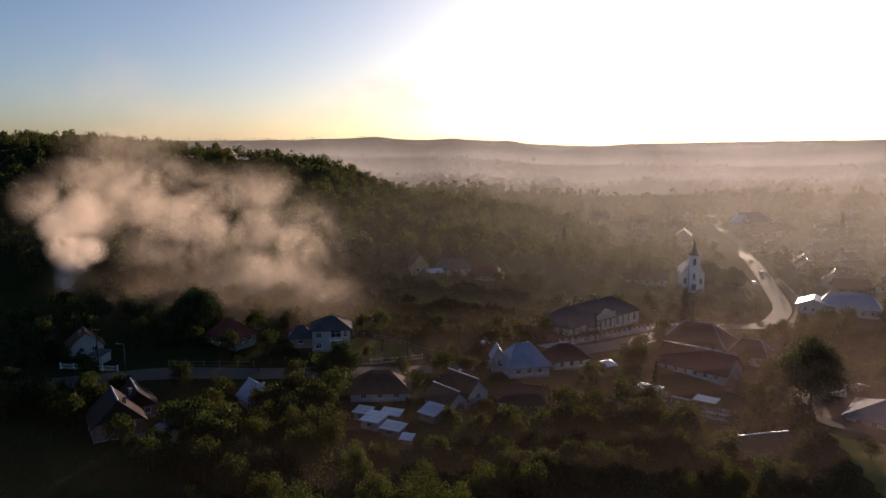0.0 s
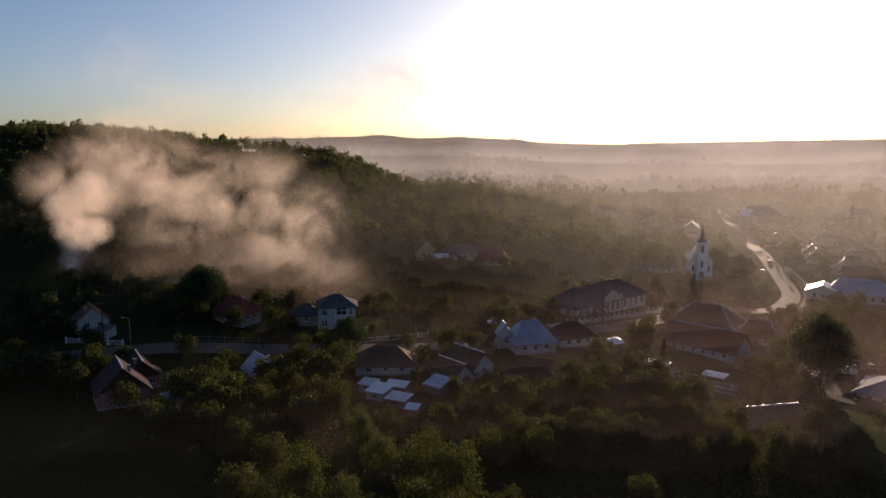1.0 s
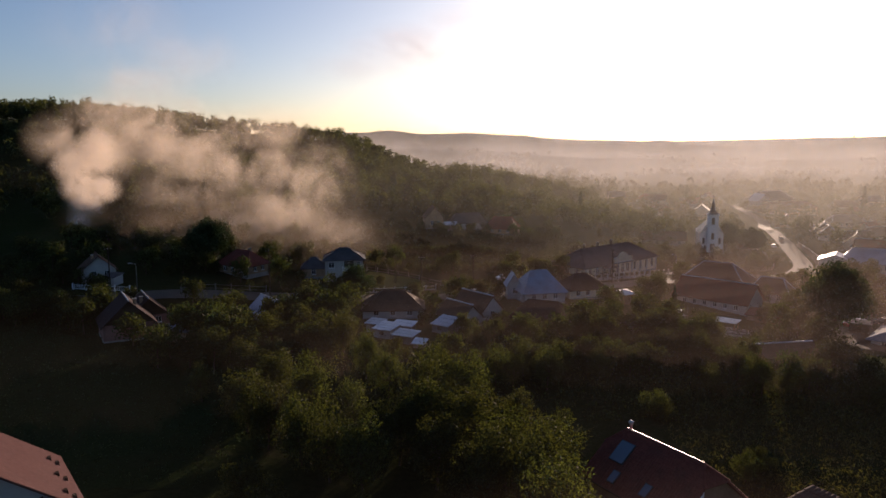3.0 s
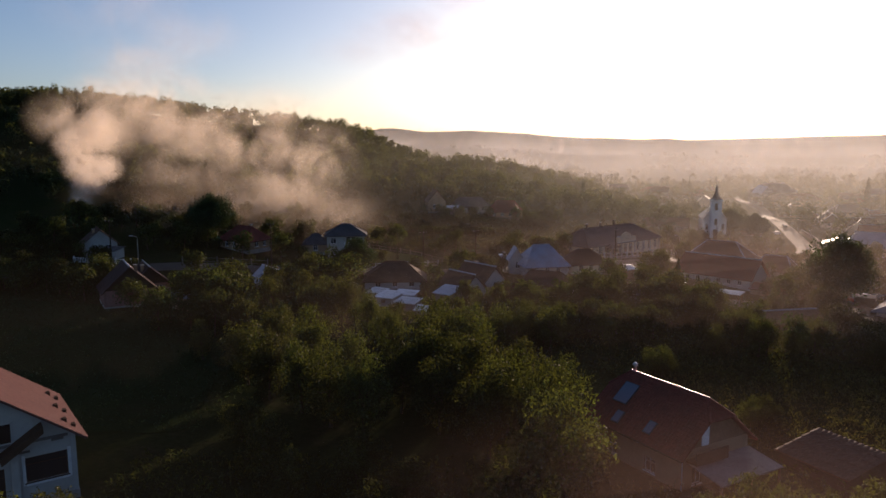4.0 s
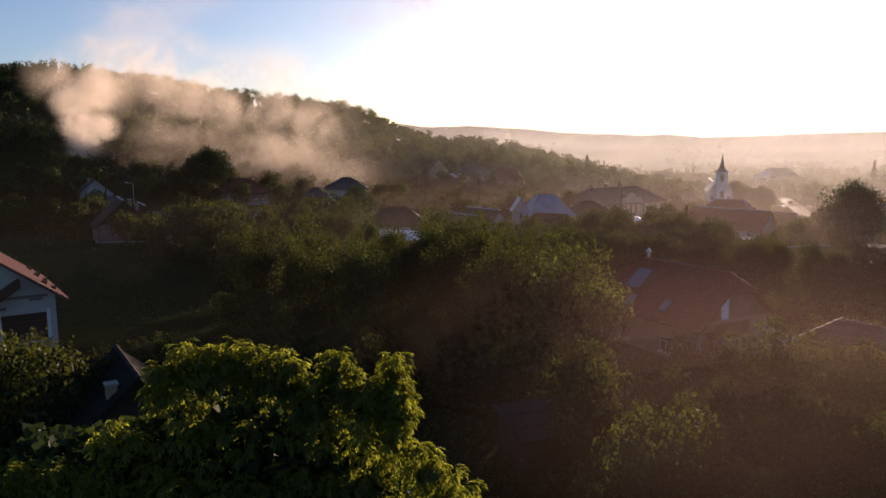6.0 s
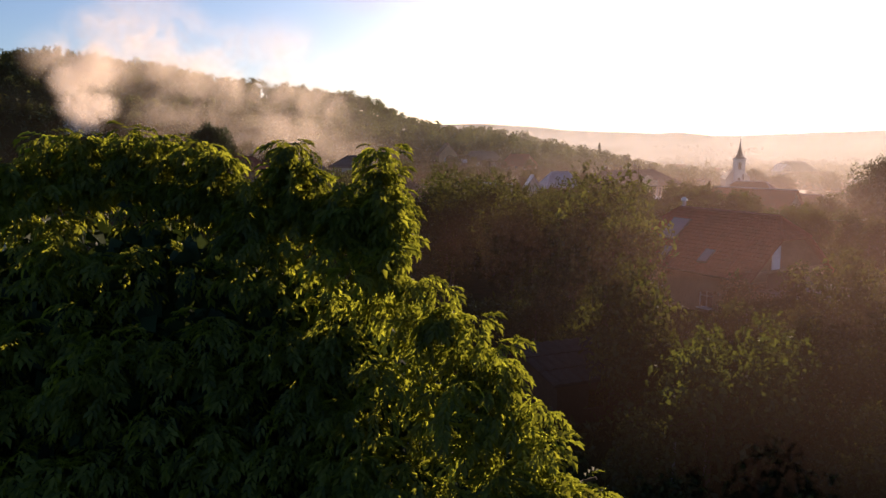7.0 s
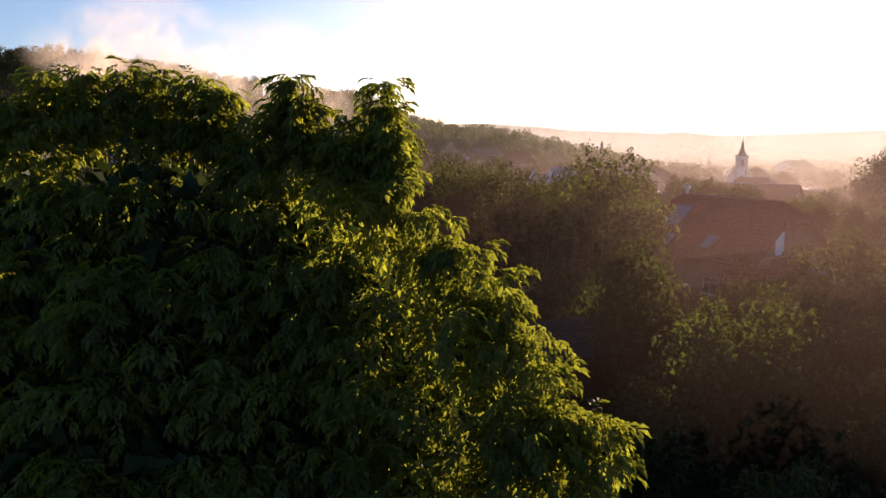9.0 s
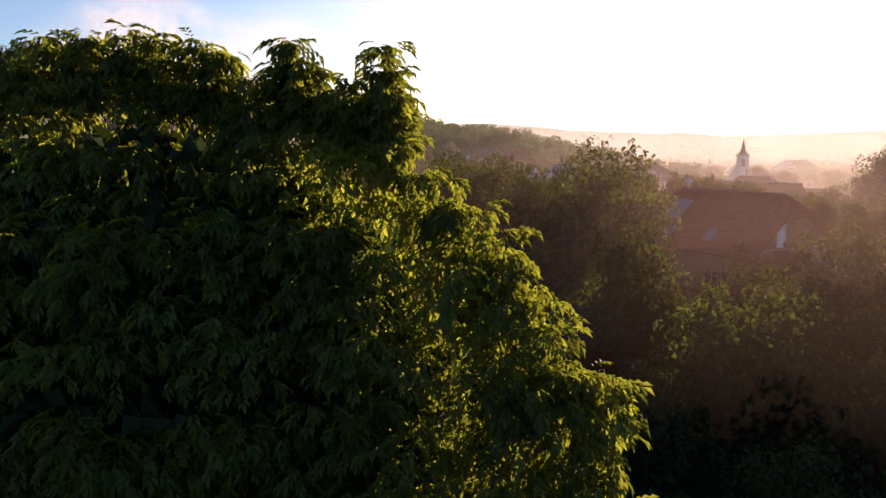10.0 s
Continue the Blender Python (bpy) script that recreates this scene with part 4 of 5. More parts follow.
fence("pale school fence with square white pillars", [(29, 178.8), (40, 187.2), (52, 198), (66, 211.5)], 2.3, 1.5, 0.34, "plaster_white", "wood_dark", 3, 0.0, 0.45)
fence("white fence with posts in front of the lawn", [(-23, 157.2), (-14, 161.5), (-5, 166.3)], 2.4, 1.1, 0.22, "plaster_white", "paint_white", 2, 0.0, 0.3)
fence("rail fence along the upper edge of the lawn", [(-22.5, 180.0), (-12, 177), (-4, 170.5), (6, 169)], 2.6, 1.1, 0.14, "wood_grey", "wood_grey", 2)
fence("white picket fence beside the road", [(-80, 149.3), (-74, 148.6), (-67.5, 148.0)], 2.2, 1.2, 0.2, "paint_white", "paint_white", 2, 0.35)
fence("pale board fence beside the road", [(-58, 151), (-48, 153), (-41, 154.5)], 2.6, 1.2, 0.16, "wood_grey", "wood_grey", 2)
fence("timber rail fence inside the road bend", [(92, 232), (104, 243), (112, 262), (118, 284)], 3.0, 1.1, 0.14, "wood_grey", "wood_grey", 2)
fence("pale guard rail on the bend of the road", [(122, 240), (131, 262), (137.5, 285), (143, 310)], 3.5, 0.8, 0.12, "steel", "steel", 2)


def car_kind(name, paint, label):
    root = thing(name, pose(0, 0, 0), label, "car", "parked cars")
    prof = [(-2.1, 0.35), (-2.1, 0.8), (-1.9, 0.95), (-1.35, 1.0), (-0.75, 1.42), (0.75, 1.45), (1.35, 0.98), (2.0, 0.85), (2.15, 0.6), (2.12, 0.35)]
    bm = prism(bmesh.new(), [(x, -0.85, z) for x, z in prof], (0, 0, 0), (0, 1.7, 0))
    for v in bm.verts:
        if v.co.z > 1.2:
            v.co.y *= 0.82
    part("body", bm, M[paint], root)
    for sy in (-1, 1):
        part("side_window", prism(bmesh.new(), [(-0.95, sy * 0.83, 1.02), (-0.62, sy * 0.72, 1.36), (0.68, sy * 0.72, 1.38), (1.1, sy * 0.83, 1.02)], (0, 0, 0), (0, sy * 0.02, 0)), M["glass"], root)
        for px in (-1.35, 1.35):
            wheel = part("wheel", tube(bmesh.new(), [(px, sy * 0.72, 0.32), (px, sy * 0.88, 0.32)], [0.32, 0.32], 14), M["rubber"], root)
            part("rim", tube(bmesh.new(), [(px, sy * 0.882, 0.32), (px, sy * 0.9, 0.32)], [0.2, 0.18], 10), M["steel"], wheel)
    part("windscreen", prism(bmesh.new(), [(0.85, -0.66, 1.4), (1.3, -0.78, 1.03), (1.3, 0.78, 1.03), (0.85, 0.66, 1.4)], (0.01, 0, 0.0), (0.03, 0, 0.03)), M["glass"], root)
    part("rear_window", prism(bmesh.new(), [(-0.85, -0.66, 1.38), (-1.3, -0.78, 1.05), (-1.3, 0.78, 1.05), (-0.85, 0.66, 1.38)], (-0.01, 0, 0.0), (-0.03, 0, 0.03)), M["glass"], root)
    for sy in (-0.6, 0.6):
        part("headlight", boxes((2.1, 2.16, sy - 0.16, sy + 0.16, 0.6, 0.74)), M["glass_sky"], root)
    return root


for paint, label, places in (("car_white", "white hatchback car parked on bare earth", [(87.0, 157.6, 25), (128.5, 300, 78), (11.5, 178.0, 200)]), ("car_dark", "dark blue hatchback car parked on bare earth", [(90.4, 159.4, 30), (94.5, 161.5, 200), (141, 322, 75)]), ("car_red", "dark red hatchback car parked by the road", [(84.0, 155.0, 25)])):
    first = car_kind("car", paint, label)
    for i, (x, y, yaw) in enumerate(places):
        m = pose(x, y, lie(x, y) + (0.24 if x < 100 else 0.05), 0, 0, yaw)
        if i:
            copy_thing(first, m)
        else:
            first.matrix_basis = m


def timber_stack(x, y, yaw, length, seed):
    rng = np.random.default_rng(seed)
    root = thing("timber_stack", pose(x, y, lie(x, y), 0, 0, yaw), "low stack of long pale sawn boards", "timber", "stacks of boards")
    for k in (-0.35, 0.35):
        part("bearer", boxes((length * k - 0.08, length * k + 0.08, -0.75, 0.75, -0.15, 0.3)), M["wood_dark"], root)
    for j in range(3):
        for i in range(4):
            dx = rng.uniform(-0.25, 0.25)
            part("board", boxes((-length / 2 + dx, length / 2 + dx, -0.74 + 0.37 * i, -0.4 + 0.37 * i, 0.303 + 0.14 * j, 0.43 + 0.14 * j)), M[("wood_grey", "concrete", "wood_grey")[int(rng.integers(3))]], root)


for k in range(9):
    timber_stack(43.5 + 2.6 * (k % 3) * 1.75 - 0.9 * (k // 3), 146.5 - 4.3 * (k % 3) - 2.9 * (k // 3), -39, 5.2, 40 + k)
lean_to("stall", "market stall with a flat white sheet roof", 51.5, 139.2, -39, 4.0, 2.4, 1.9, 2.1, "wood_grey", "sheet_white", category="stall", posts=True)
lean_to("stall", "market stall with a flat grey sheet roof", 41.8, 144.5, -39, 4.6, 2.2, 1.8, 2.0, "wood_grey", "zinc", category="stall", posts=True)


def garden_stake(x, y, h, lean):
    root = thing("garden_stake", pose(x, y, lie(x, y), lean, lean * 0.5, 20 * x), "weathered grey wooden stake among weeds", "stake", "garden stakes")
    part("shaft", tube(bmesh.new(), [(0, 0, -0.4), (0.01, 0, h * 0.5), (0, 0.01, h)], [0.05, 0.045, 0.04], 7), M["wood_grey"], root)
    part("tip", tube(bmesh.new(), [(0, 0.01, h + 0.002), (0, 0.01, h + 0.08)], [0.055, 0.05], 7), M["wood_dark"], root)


for x, y, h, lean in ((5.1, 31.6, 1.75, 2), (5.5, 30.6, 1.4, -3), (7.5, 32.1, 1.75, 1), (6.1, 31.0, 1.6, 4)):
    garden_stake(x, y, h, lean)
crate = thing("crate", pose(-5.9, 47.5, lie(-5.9, 47.5), 0, 0, 25), "pale slatted wooden crate in dark weeds", "crate")
for k in range(5):
    part("slat", boxes((-0.7, 0.7, -0.4, -0.37, 0.05 + 0.2 * k, 0.2 + 0.2 * k)), M["paint_white"], crate)
for px in (-0.68, 0.62):
    part("post", boxes((px, px + 0.06, -0.366, 0.4, 0.0, 1.05)), M["wood_grey"], crate)
for k in range(5):
    part("slat", boxes((-0.7, 0.7, 0.403, 0.43, 0.05 + 0.2 * k, 0.2 + 0.2 * k)), M["wood_grey"], crate)


def weeds(name, places, size, leaf, label, tall, seed):
    """Grass, weeds and maize: upright blades and leaves, all in one mesh."""
    rng = np.random.default_rng(seed)
    n = len(places)
    base = np.array([(x, y, lie(x, y)) for x, y in places])
    vs = []
    for k in range(tall):
        p = base + np.stack([rng.normal(0, size * 0.35, n), rng.normal(0, size * 0.35, n), rng.uniform(0.1, 1.0, n) * size * 2.2], 1)
        nrm = np.stack([rng.normal(0, 1, n), rng.normal(0, 1, n), rng.uniform(0.1, 0.6, n)], 1)
        nrm /= np.linalg.norm(nrm, axis=1, keepdims=True)
        v, f = leaf_quads(rng, p, nrm, size, 0.3, 0.35)
        vs.append(v)
    v = np.concatenate(vs)
    return tagged(new(name, mesh_np(name, v, np.arange(len(v)).reshape(-1, 4), M[leaf])), label, "plants", kind="stuff")


# ---------------------------------------------------------------- trees
def leaf_quads(rng, pts, nrm, size, flat=0.55, slim=0.6):
    """A small bent-less leaf or spray for every point: a lozenge turned mostly along nrm."""
    n = len(pts)
    nn = nrm + rng.normal(0, flat, (n, 3))
    nn /= np.linalg.norm(nn, axis=1, keepdims=True) + 1e-9
    a = np.cross(nn, rng.normal(0, 1, (n, 3)))
    a /= np.linalg.norm(a, axis=1, keepdims=True) + 1e-9
    b = np.cross(nn, a)
    s = (size * rng.uniform(0.6, 1.4, n))[:, None]
    droop = np.array([0, 0, -0.25]) * s
    v = np.stack([pts - a * s * 0.5, pts - b * s * 0.5 * slim, pts + a * s * 0.5 + droop, pts + b * s * 0.5 * slim], 1).reshape(-1, 3)
    return v, np.arange(4 * n).reshape(-1, 4)


def lobes_of(rng, height, radius, k, base=0.28, squash=1.0):
    """Clumps of a crown: balls (x, y, z, r) that fill an uneven egg."""
    out = []
    for i in range(k):
        d = rng.normal(0, 1, 3)
        d /= np.linalg.norm(d)
        q = rng.uniform(0.3, 0.88)
        mid = height * (base + 1) / 2
        half = height * (1 - base) / 2
        z = mid + d[2] * half * q
        taper = 1.0 - 0.35 * max(0, (z - mid) / half)
        out.append((d[0] * radius * q * taper * rng.uniform(0.8, 1.2), d[1] * radius * q * taper * rng.uniform(0.8, 1.2), z, radius * rng.uniform(0.2, 0.4) * squash))
    return np.array(out)


def crown_on(rng, lobes, n, size, inner=0.25, tri=False):
    w = lobes[:, 3] ** 2
    pick = rng.choice(len(lobes), n, p=w / w.sum())
    d = rng.normal(0, 1, (n, 3))
    d[:, 2] = d[:, 2] * 0.9 + 0.25
    d /= np.linalg.norm(d, axis=1, keepdims=True)
    r = np.where(rng.random(n) < inner, rng.uniform(0.3, 0.8, n), rng.uniform(0.82, 1.12, n) + rng.normal(0, 0.05, n))
    p = lobes[pick, :3] + d * (lobes[pick, 3] * r)[:, None]
    v, f = leaf_quads(rng, p, d, size)
    if tri:
        return v.reshape(-1, 4, 3)[:, :3].reshape(-1, 3), np.arange(3 * n).reshape(-1, 3)
    return v, f


def shoots(rng, lobes, n, each, size, reach):
    """Young upright twigs that stand out of a crown, with small leaves along them."""
    w = lobes[:, 3] * np.maximum(0.05, lobes[:, 2] - lobes[:, 2].min()) ** 1.5
    pick = np.repeat(rng.choice(len(lobes), n, p=w / w.sum()), each)
    d = np.repeat(rng.normal(0, 0.45, (n, 3)) + np.array([0, 0, 1.0]), each, 0)
    d /= np.linalg.norm(d, axis=1, keepdims=True)
    s = np.tile(np.linspace(0.0, 1.0, each), n) * np.repeat(rng.uniform(0.4, 1.0, n), each) * reach
    p = lobes[pick, :3] + d * (lobes[pick, 3] * 0.9 + s)[:, None] + rng.normal(0, size * 0.3, (n * each, 3))
    out = rng.normal(0, 1, (n * each, 3))
    return leaf_quads(rng, p, out / np.linalg.norm(out, axis=1, keepdims=True), size * 0.9, 0.3, 0.5)


def limbs(rng, lobes, height, girth, n=6):
    bm = bmesh.new()
    lean = rng.normal(0, 0.03, 2) * height
    top = (lean[0], lean[1], height * 0.62)
    fork = (lean[0] * 0.4, lean[1] * 0.4, height * 0.3)
    tube(bm, [(0, 0, -0.5), (0, 0, 0.2), fork, top], [girth * 1.4, girth, girth * 0.75, girth * 0.3], 8)
    for c in lobes[rng.permutation(len(lobes))[:n]]:
        s = Vector(fork).lerp(Vector(top), rng.uniform(0, 0.8))
        mid = s.lerp(Vector(c[:3]), 0.5) + Vector((0, 0, -0.04 * height))
        tube(bm, [s, mid, Vector(c[:3])], [girth * 0.42, girth * 0.28, girth * 0.1], 5)
    return bm


def tree_kind(name, seed, height, radius, k, leaves, size, leaf, label, category="tree", base=0.25, girth=None):
    """One tree at the world's origin, out of which the others of its kind are copied."""
    rng = np.random.default_rng(seed)
    lobes = lobes_of(rng, height, radius, k, base)
    root = thing(name, pose(0, 0, 0), label, category)
    part("trunk", limbs(rng, lobes, height, girth or height * 0.022), M["bark"], root)
    v, f = crown_on(rng, lobes, leaves, size)
    v2, f2 = shoots(rng, lobes, max(12, leaves // 70), 9, size * 0.8, height * 0.1)
    v, f = np.concatenate([v, v2]), np.concatenate([f, f2 + len(v)])
    crown = new("crown", mesh_np("crown", v, f, M[leaf]))
    crown.parent = root
    return root


def cypress_kind(name, seed, height, radius, leaves, size, leaf, label):
    """A narrow conifer: tiers of drooping sprays round a straight stem."""
    rng = np.random.default_rng(seed)
    root = thing(name, pose(0, 0, 0), label, "tree")
    part("trunk", tube(bmesh.new(), [(0, 0, -0.5), (0, 0, height * 0.5), (0, 0, height)], [height * 0.02, height * 0.013, 0.02], 7), M["bark"], root)
    z = height * (0.06 + 0.94 * rng.random(leaves) ** 1.4)
    r = radius * (1 - z / height) ** 0.85 * rng.uniform(0.55, 1.1, leaves) * (0.8 + 0.3 * np.sin(z * 6 / height * 6)) + 0.05
    a = rng.uniform(0, 2 * math.pi, leaves)
    p = np.stack([r * np.cos(a), r * np.sin(a), z - r * 0.25], 1)
    v, f = leaf_quads(rng, p, np.stack([np.cos(a), np.sin(a), 0.4 + 0 * a], 1), size)
    crown = new("crown", mesh_np("crown", v, f, M[leaf]))
    crown.parent = root
    return root


def plant(kinds, places, group="", seed=5):
    """Copies of the kinds at (x, y, scale), turned and stretched a little each; each kind's first copy is the kind itself."""
    rng = np.random.default_rng(seed)
    for i, (x, y, s, *which) in enumerate(places):
        ob = kinds[which[0] if which else rng.integers(len(kinds))]
        m = pose(x, y, lie(x, y) - 0.1, 0, 0, rng.uniform(0, 360)) @ Matrix.Diagonal((s * rng.uniform(0.88, 1.14), s * rng.uniform(0.88, 1.14), s * rng.uniform(0.92, 1.08), 1))
        if ob.get("used"):
            ob = copy_thing(ob, m @ Matrix.Diagonal((1 / ob.scale.x, 1 / ob.scale.y, 1 / ob.scale.z, 1)))
        else:
            ob.matrix_basis = m
            ob["used"] = 1
        if group:
            tagged(ob, group=group)


NEAR = [tree_kind("tree", 11 + i, 8.2, 3.5, 44, 5600, 0.24, "leaf_near", "dense leafy fruit tree in a shaded garden", base=0.06) for i in range(3)]
BUSH = [tree_kind("bush", 31 + i, 4.6, 2.4, 28, 3300, 0.195, "leaf_near", "thick garden bush with small leaves", "bush", 0.05, 0.06) for i in range(2)]
MID = [tree_kind("tree", 51 + i, 9.0, 3.9, 32, 1250, 0.58, "leaf_mid", "leafy green tree in a village garden", base=0.1) for i in range(4)]
MIDBUSH = [tree_kind("bush", 71 + i, 3.6, 2.2, 16, 380, 0.5, "leaf_mid", "leafy bush in a village garden", "bush", 0.05, 0.05) for i in range(2)]
OAK = [tree_kind("tree", 81, 17, 8.2, 120, 17000, 0.62, "leaf_dark", "tall dark tree with a round crown", base=0.1)]
YELLOW = [tree_kind("tree", 85, 7.5, 3.2, 18, 3000, 0.34, "leaf_maize", "small tree with pale yellow-green leaves")]
SPRUCE = [cypress_kind("spruce", 91, 15, 2.6, 2600, 0.6, "leaf_dark", "dark slender spruce among other trees")]

# the thicket below the drone: gardens from the sheds to the near houses
plant(NEAR, [(-24.3, 81, 0.95), (-20.5, 76, 0.9), (-16.2, 72, 0.98), (-12.5, 68, 0.92), (-9, 65.7, 0.93), (-3.6, 85, 1.16), (-2.8, 74.6, 1.1), (1.5, 72.5, 1.12), (4.5, 67, 1.0), (7, 62.2, 1.05), (7.5, 50.5, 1.2), (6.5, 57.5, 1.0),
             (2.5, 61, 0.95), (-2, 66.5, 0.95), (-6, 72, 0.95), (-12, 79, 0.9), (-17.5, 85, 0.95), (-23, 91, 0.92), (-29, 97, 0.85), (-9, 92, 0.85), (0.8, 84, 1.12), (6, 76, 0.95), (9.5, 69, 0.85), (-11.3, 44.5, 0.5), (-4, 52, 0.5),
             (-12.5, 49.5, 0.5), (-8.0, 53.5, 0.52), (-30, 118, 0.95), (-24, 114, 0.95), (-18, 112, 0.85), (-37, 104, 0.75), (-33, 91, 0.6), (-3, 97, 0.75), (5, 95, 0.8), (12, 96, 0.8), (-13, 101, 0.8), (-21, 107, 0.85), (-29, 110, 0.95)], "garden thicket", 7)
plant(BUSH, [(6.1, 37.5, 1.35), (7.8, 35.4, 1.1), (10.5, 39, 1.05), (7.3, 31.2, 1.3), (9.5, 33.5, 1.15), (12.2, 36.5, 1.1), (15.6, 42.6, 1.3), (13.5, 43.8, 1.15), (18.4, 44.6, 1.28), (21, 46.5, 1.15), (23.3, 44.3, 1.35), (26.5, 45, 1.25), (16.5, 37.5, 1.0),
             (20.5, 40, 1.1), (11.5, 30, 0.9), (14.5, 33, 0.95), (7, 24.3, 0.7), (10, 26.5, 0.75), (18.5, 34, 0.9), (-22.1, 36.2, 1.75), (-25.5, 38.5, 1.5), (-19.5, 39.5, 1.1), (-27, 43, 1.2), (-6.5, 45.5, 1.0), (-1, 46, 0.9), (3, 47, 0.95), (-13.5, 52, 1.1), (-8, 57, 1.0),
             (-16.5, 58, 1.0), (-20, 64, 0.95), (30, 49, 1.0), (24, 38.5, 1.0), (4.5, 28.5, 0.7), (28.5, 70, 0.7), (31, 73, 0.6)], "garden bushes", 8)
# gardens between the thicket and the street
rngp = np.random.default_rng(3)
plant(MID, [(-45, 118, 0.8), (-52, 114, 0.7), (-38, 111, 0.85), (-64, 129, 0.75), (-71, 127, 0.7), (-80, 129, 0.7), (-36, 118, 0.8), (-41, 133, 0.75), (-33, 127, 0.8), (-28, 134, 0.85), (-24, 128, 0.85), (-21, 136, 0.85), (-24.5, 146, 0.9), (-30, 145, 0.65), (-62, 136, 0.6), (-69, 139, 0.65), (-76, 134, 0.6), (-83, 137, 0.65), (-89, 134, 0.6), (-72, 144, 0.55),
            (-40, 162, 0.7), (-45, 175, 0.8), (-38, 182, 0.75), (-62, 163, 0.75), (-66, 172, 0.8), (-82, 164, 0.8), (-90, 160, 0.85), (-88, 172, 0.95), (-98, 165, 0.9), (-96, 150, 0.75), (-104, 154, 0.8), (-56, 178, 0.8),
            (1, 121, 0.62), (6, 118, 0.6), (11, 121, 0.62), (16, 117, 0.66), (21, 122, 0.68), (25, 118, 0.6), (27, 128, 0.75), (22, 130, 0.72), (34, 125, 0.66), (38, 118, 0.72), (42, 123, 0.7), (33, 113, 0.62), (45, 112, 0.66), (40, 106, 0.6), (28, 105, 0.6),
            (19, 106, 0.6), (9, 108, 0.6), (-1, 108, 0.6), (35, 136, 0.8), (30, 146, 0.7), (43, 166, 0.7), (62, 126, 0.75), (66, 132, 0.85), (66, 141, 0.7), (61, 138, 0.75), (62, 146, 0.6), (58, 112, 0.7), (63, 118, 0.7),
            (52, 104, 0.6), (72, 158, 0.7), (75, 164, 0.75), (92, 182, 0.8), (100, 190, 0.85), (88, 196, 0.7), (108, 205, 0.85), (98, 208, 0.7), (118, 212, 0.85), (111, 222, 0.7), (21, 178, 0.7), (26, 183, 0.75), (12, 176, 0.62), (14, 188, 0.7), (49, 178, 0.6), (56, 188, 0.6),
            (60, 196, 0.65), (72, 208, 0.55), (-9, 154, 0.55), (8, 152, 0.55), (122, 226, 0.8), (131, 232, 0.85), (140, 226, 0.9), (150, 238, 0.9), (104, 168, 0.8), (112, 178, 0.9), (120, 190, 0.9), (100, 156, 0.8), (110, 150, 0.9), (94, 112, 0.8), (100, 126, 0.8), (104, 140, 0.9),
            (130, 204, 0.9), (142, 210, 0.9), (73, 120, 0.5), (90, 104, 0.8)], "village trees", 9)
plant(MID, [(-104 + 4.1 * k, 132.5 + 1.6 * math.sin(2.3 * k), 0.62 + 0.06 * math.sin(5.1 * k)) for k in range(10)] + [(-106 + 4.6 * k, 126.5 + 1.4 * math.sin(1.9 * k + 1), 0.55 + 0.06 * math.sin(3.3 * k)) for k in range(10)] +
      [(-44 + 4.4 * (k % 6), 104 + 5.5 * (k // 6) + 2 * math.sin(2.7 * k), 0.72 + 0.1 * math.sin(4.1 * k)) for k in range(18)] + [(-112 + 6 * k, 182 + 3 * math.sin(1.7 * k), 0.9 + 0.1 * math.sin(3.1 * k)) for k in range(7) if k not in (0, 1, 2)] +
      [(-63.5, 121, 0.75), (-67.5, 124, 0.7), (-40.5, 117, 0.85), (-40, 124, 0.85), (-84, 153, 0.7), (-69.5, 161, 0.7), (-80, 151.6, 0.45), (-76.5, 150.8, 0.38), (-87, 147, 0.6), (-30, 128, 0.8), (-27, 122, 0.8), (-21, 127, 0.8), (-19, 120, 0.7)], "trees round the shaded garden", 52)
plant(OAK, [(-58.8, 172.5, 0.68), (75.5, 146, 0.82), (113.5, 285, 0.6), (106, 291, 0.62)], "", 10)
plant(OAK, [(-21.3, 150.5, 0.5)], "", 12)
plant(YELLOW, [(19.5, 180, 0.9), (5, 153, 0.75), (38, 131, 0.85), (-17.5, 162.5, 0.5), (-20.5, 181, 0.8)], "", 11)
plant(SPRUCE, [(55, 331, 1.0), (43.3, 145.5, 0.5), (240, 440, 1.2), (112, 590, 1.1), (182, 590, 1.1), (52, 333, 0.7), (-14.5, 169.5, 0.22)], "", 13)
plant(MIDBUSH, [(x, y, s) for x, y, s in zip(rngp.uniform(-40, 60, 34), rngp.uniform(100, 136, 34), rngp.uniform(0.5, 1.0, 34)) if not (-20 < x < 1 and y > 114)] +
      [(-95 + 5.2 * k, 131 + 1.5 * math.sin(k * 2.1), 0.85) for k in range(8)] + [(-12 + 2.4 * k, 181.5 + 1.1 * k, 0.7) for k in range(14)] + [(-48 + 3.5 * k, 155 + 0.3 * k, 0.6) for k in range(6)] +
      [(-2 + 2.6 * k, 166.5 + 0.4 * k, 0.7) for k in range(6)], "garden bushes", 14)


def free_spots(seed, n, x0, x1, y0, y1, s0, s1, extra=2.2, keep=None):
    """Places (x, y, scale) for trees that keep clear of houses and of the road."""
    rng = np.random.default_rng(seed)
    line, out = glide(STREET, 4.0), []
    for _ in range(n * 12):
        x, y = rng.uniform(x0, x1), rng.uniform(y0, y1)
        if any((x - a) ** 2 + (y - b) ** 2 < (r + extra) ** 2 for a, b, r in SPOTS) or any((x - p.x) ** 2 + (y - p.y) ** 2 < 36 for p in line) or (keep and not keep(x, y)):
            continue
        out.append((x, y, rng.uniform(s0, s1)))
        if len(out) == n:
            break
    return out


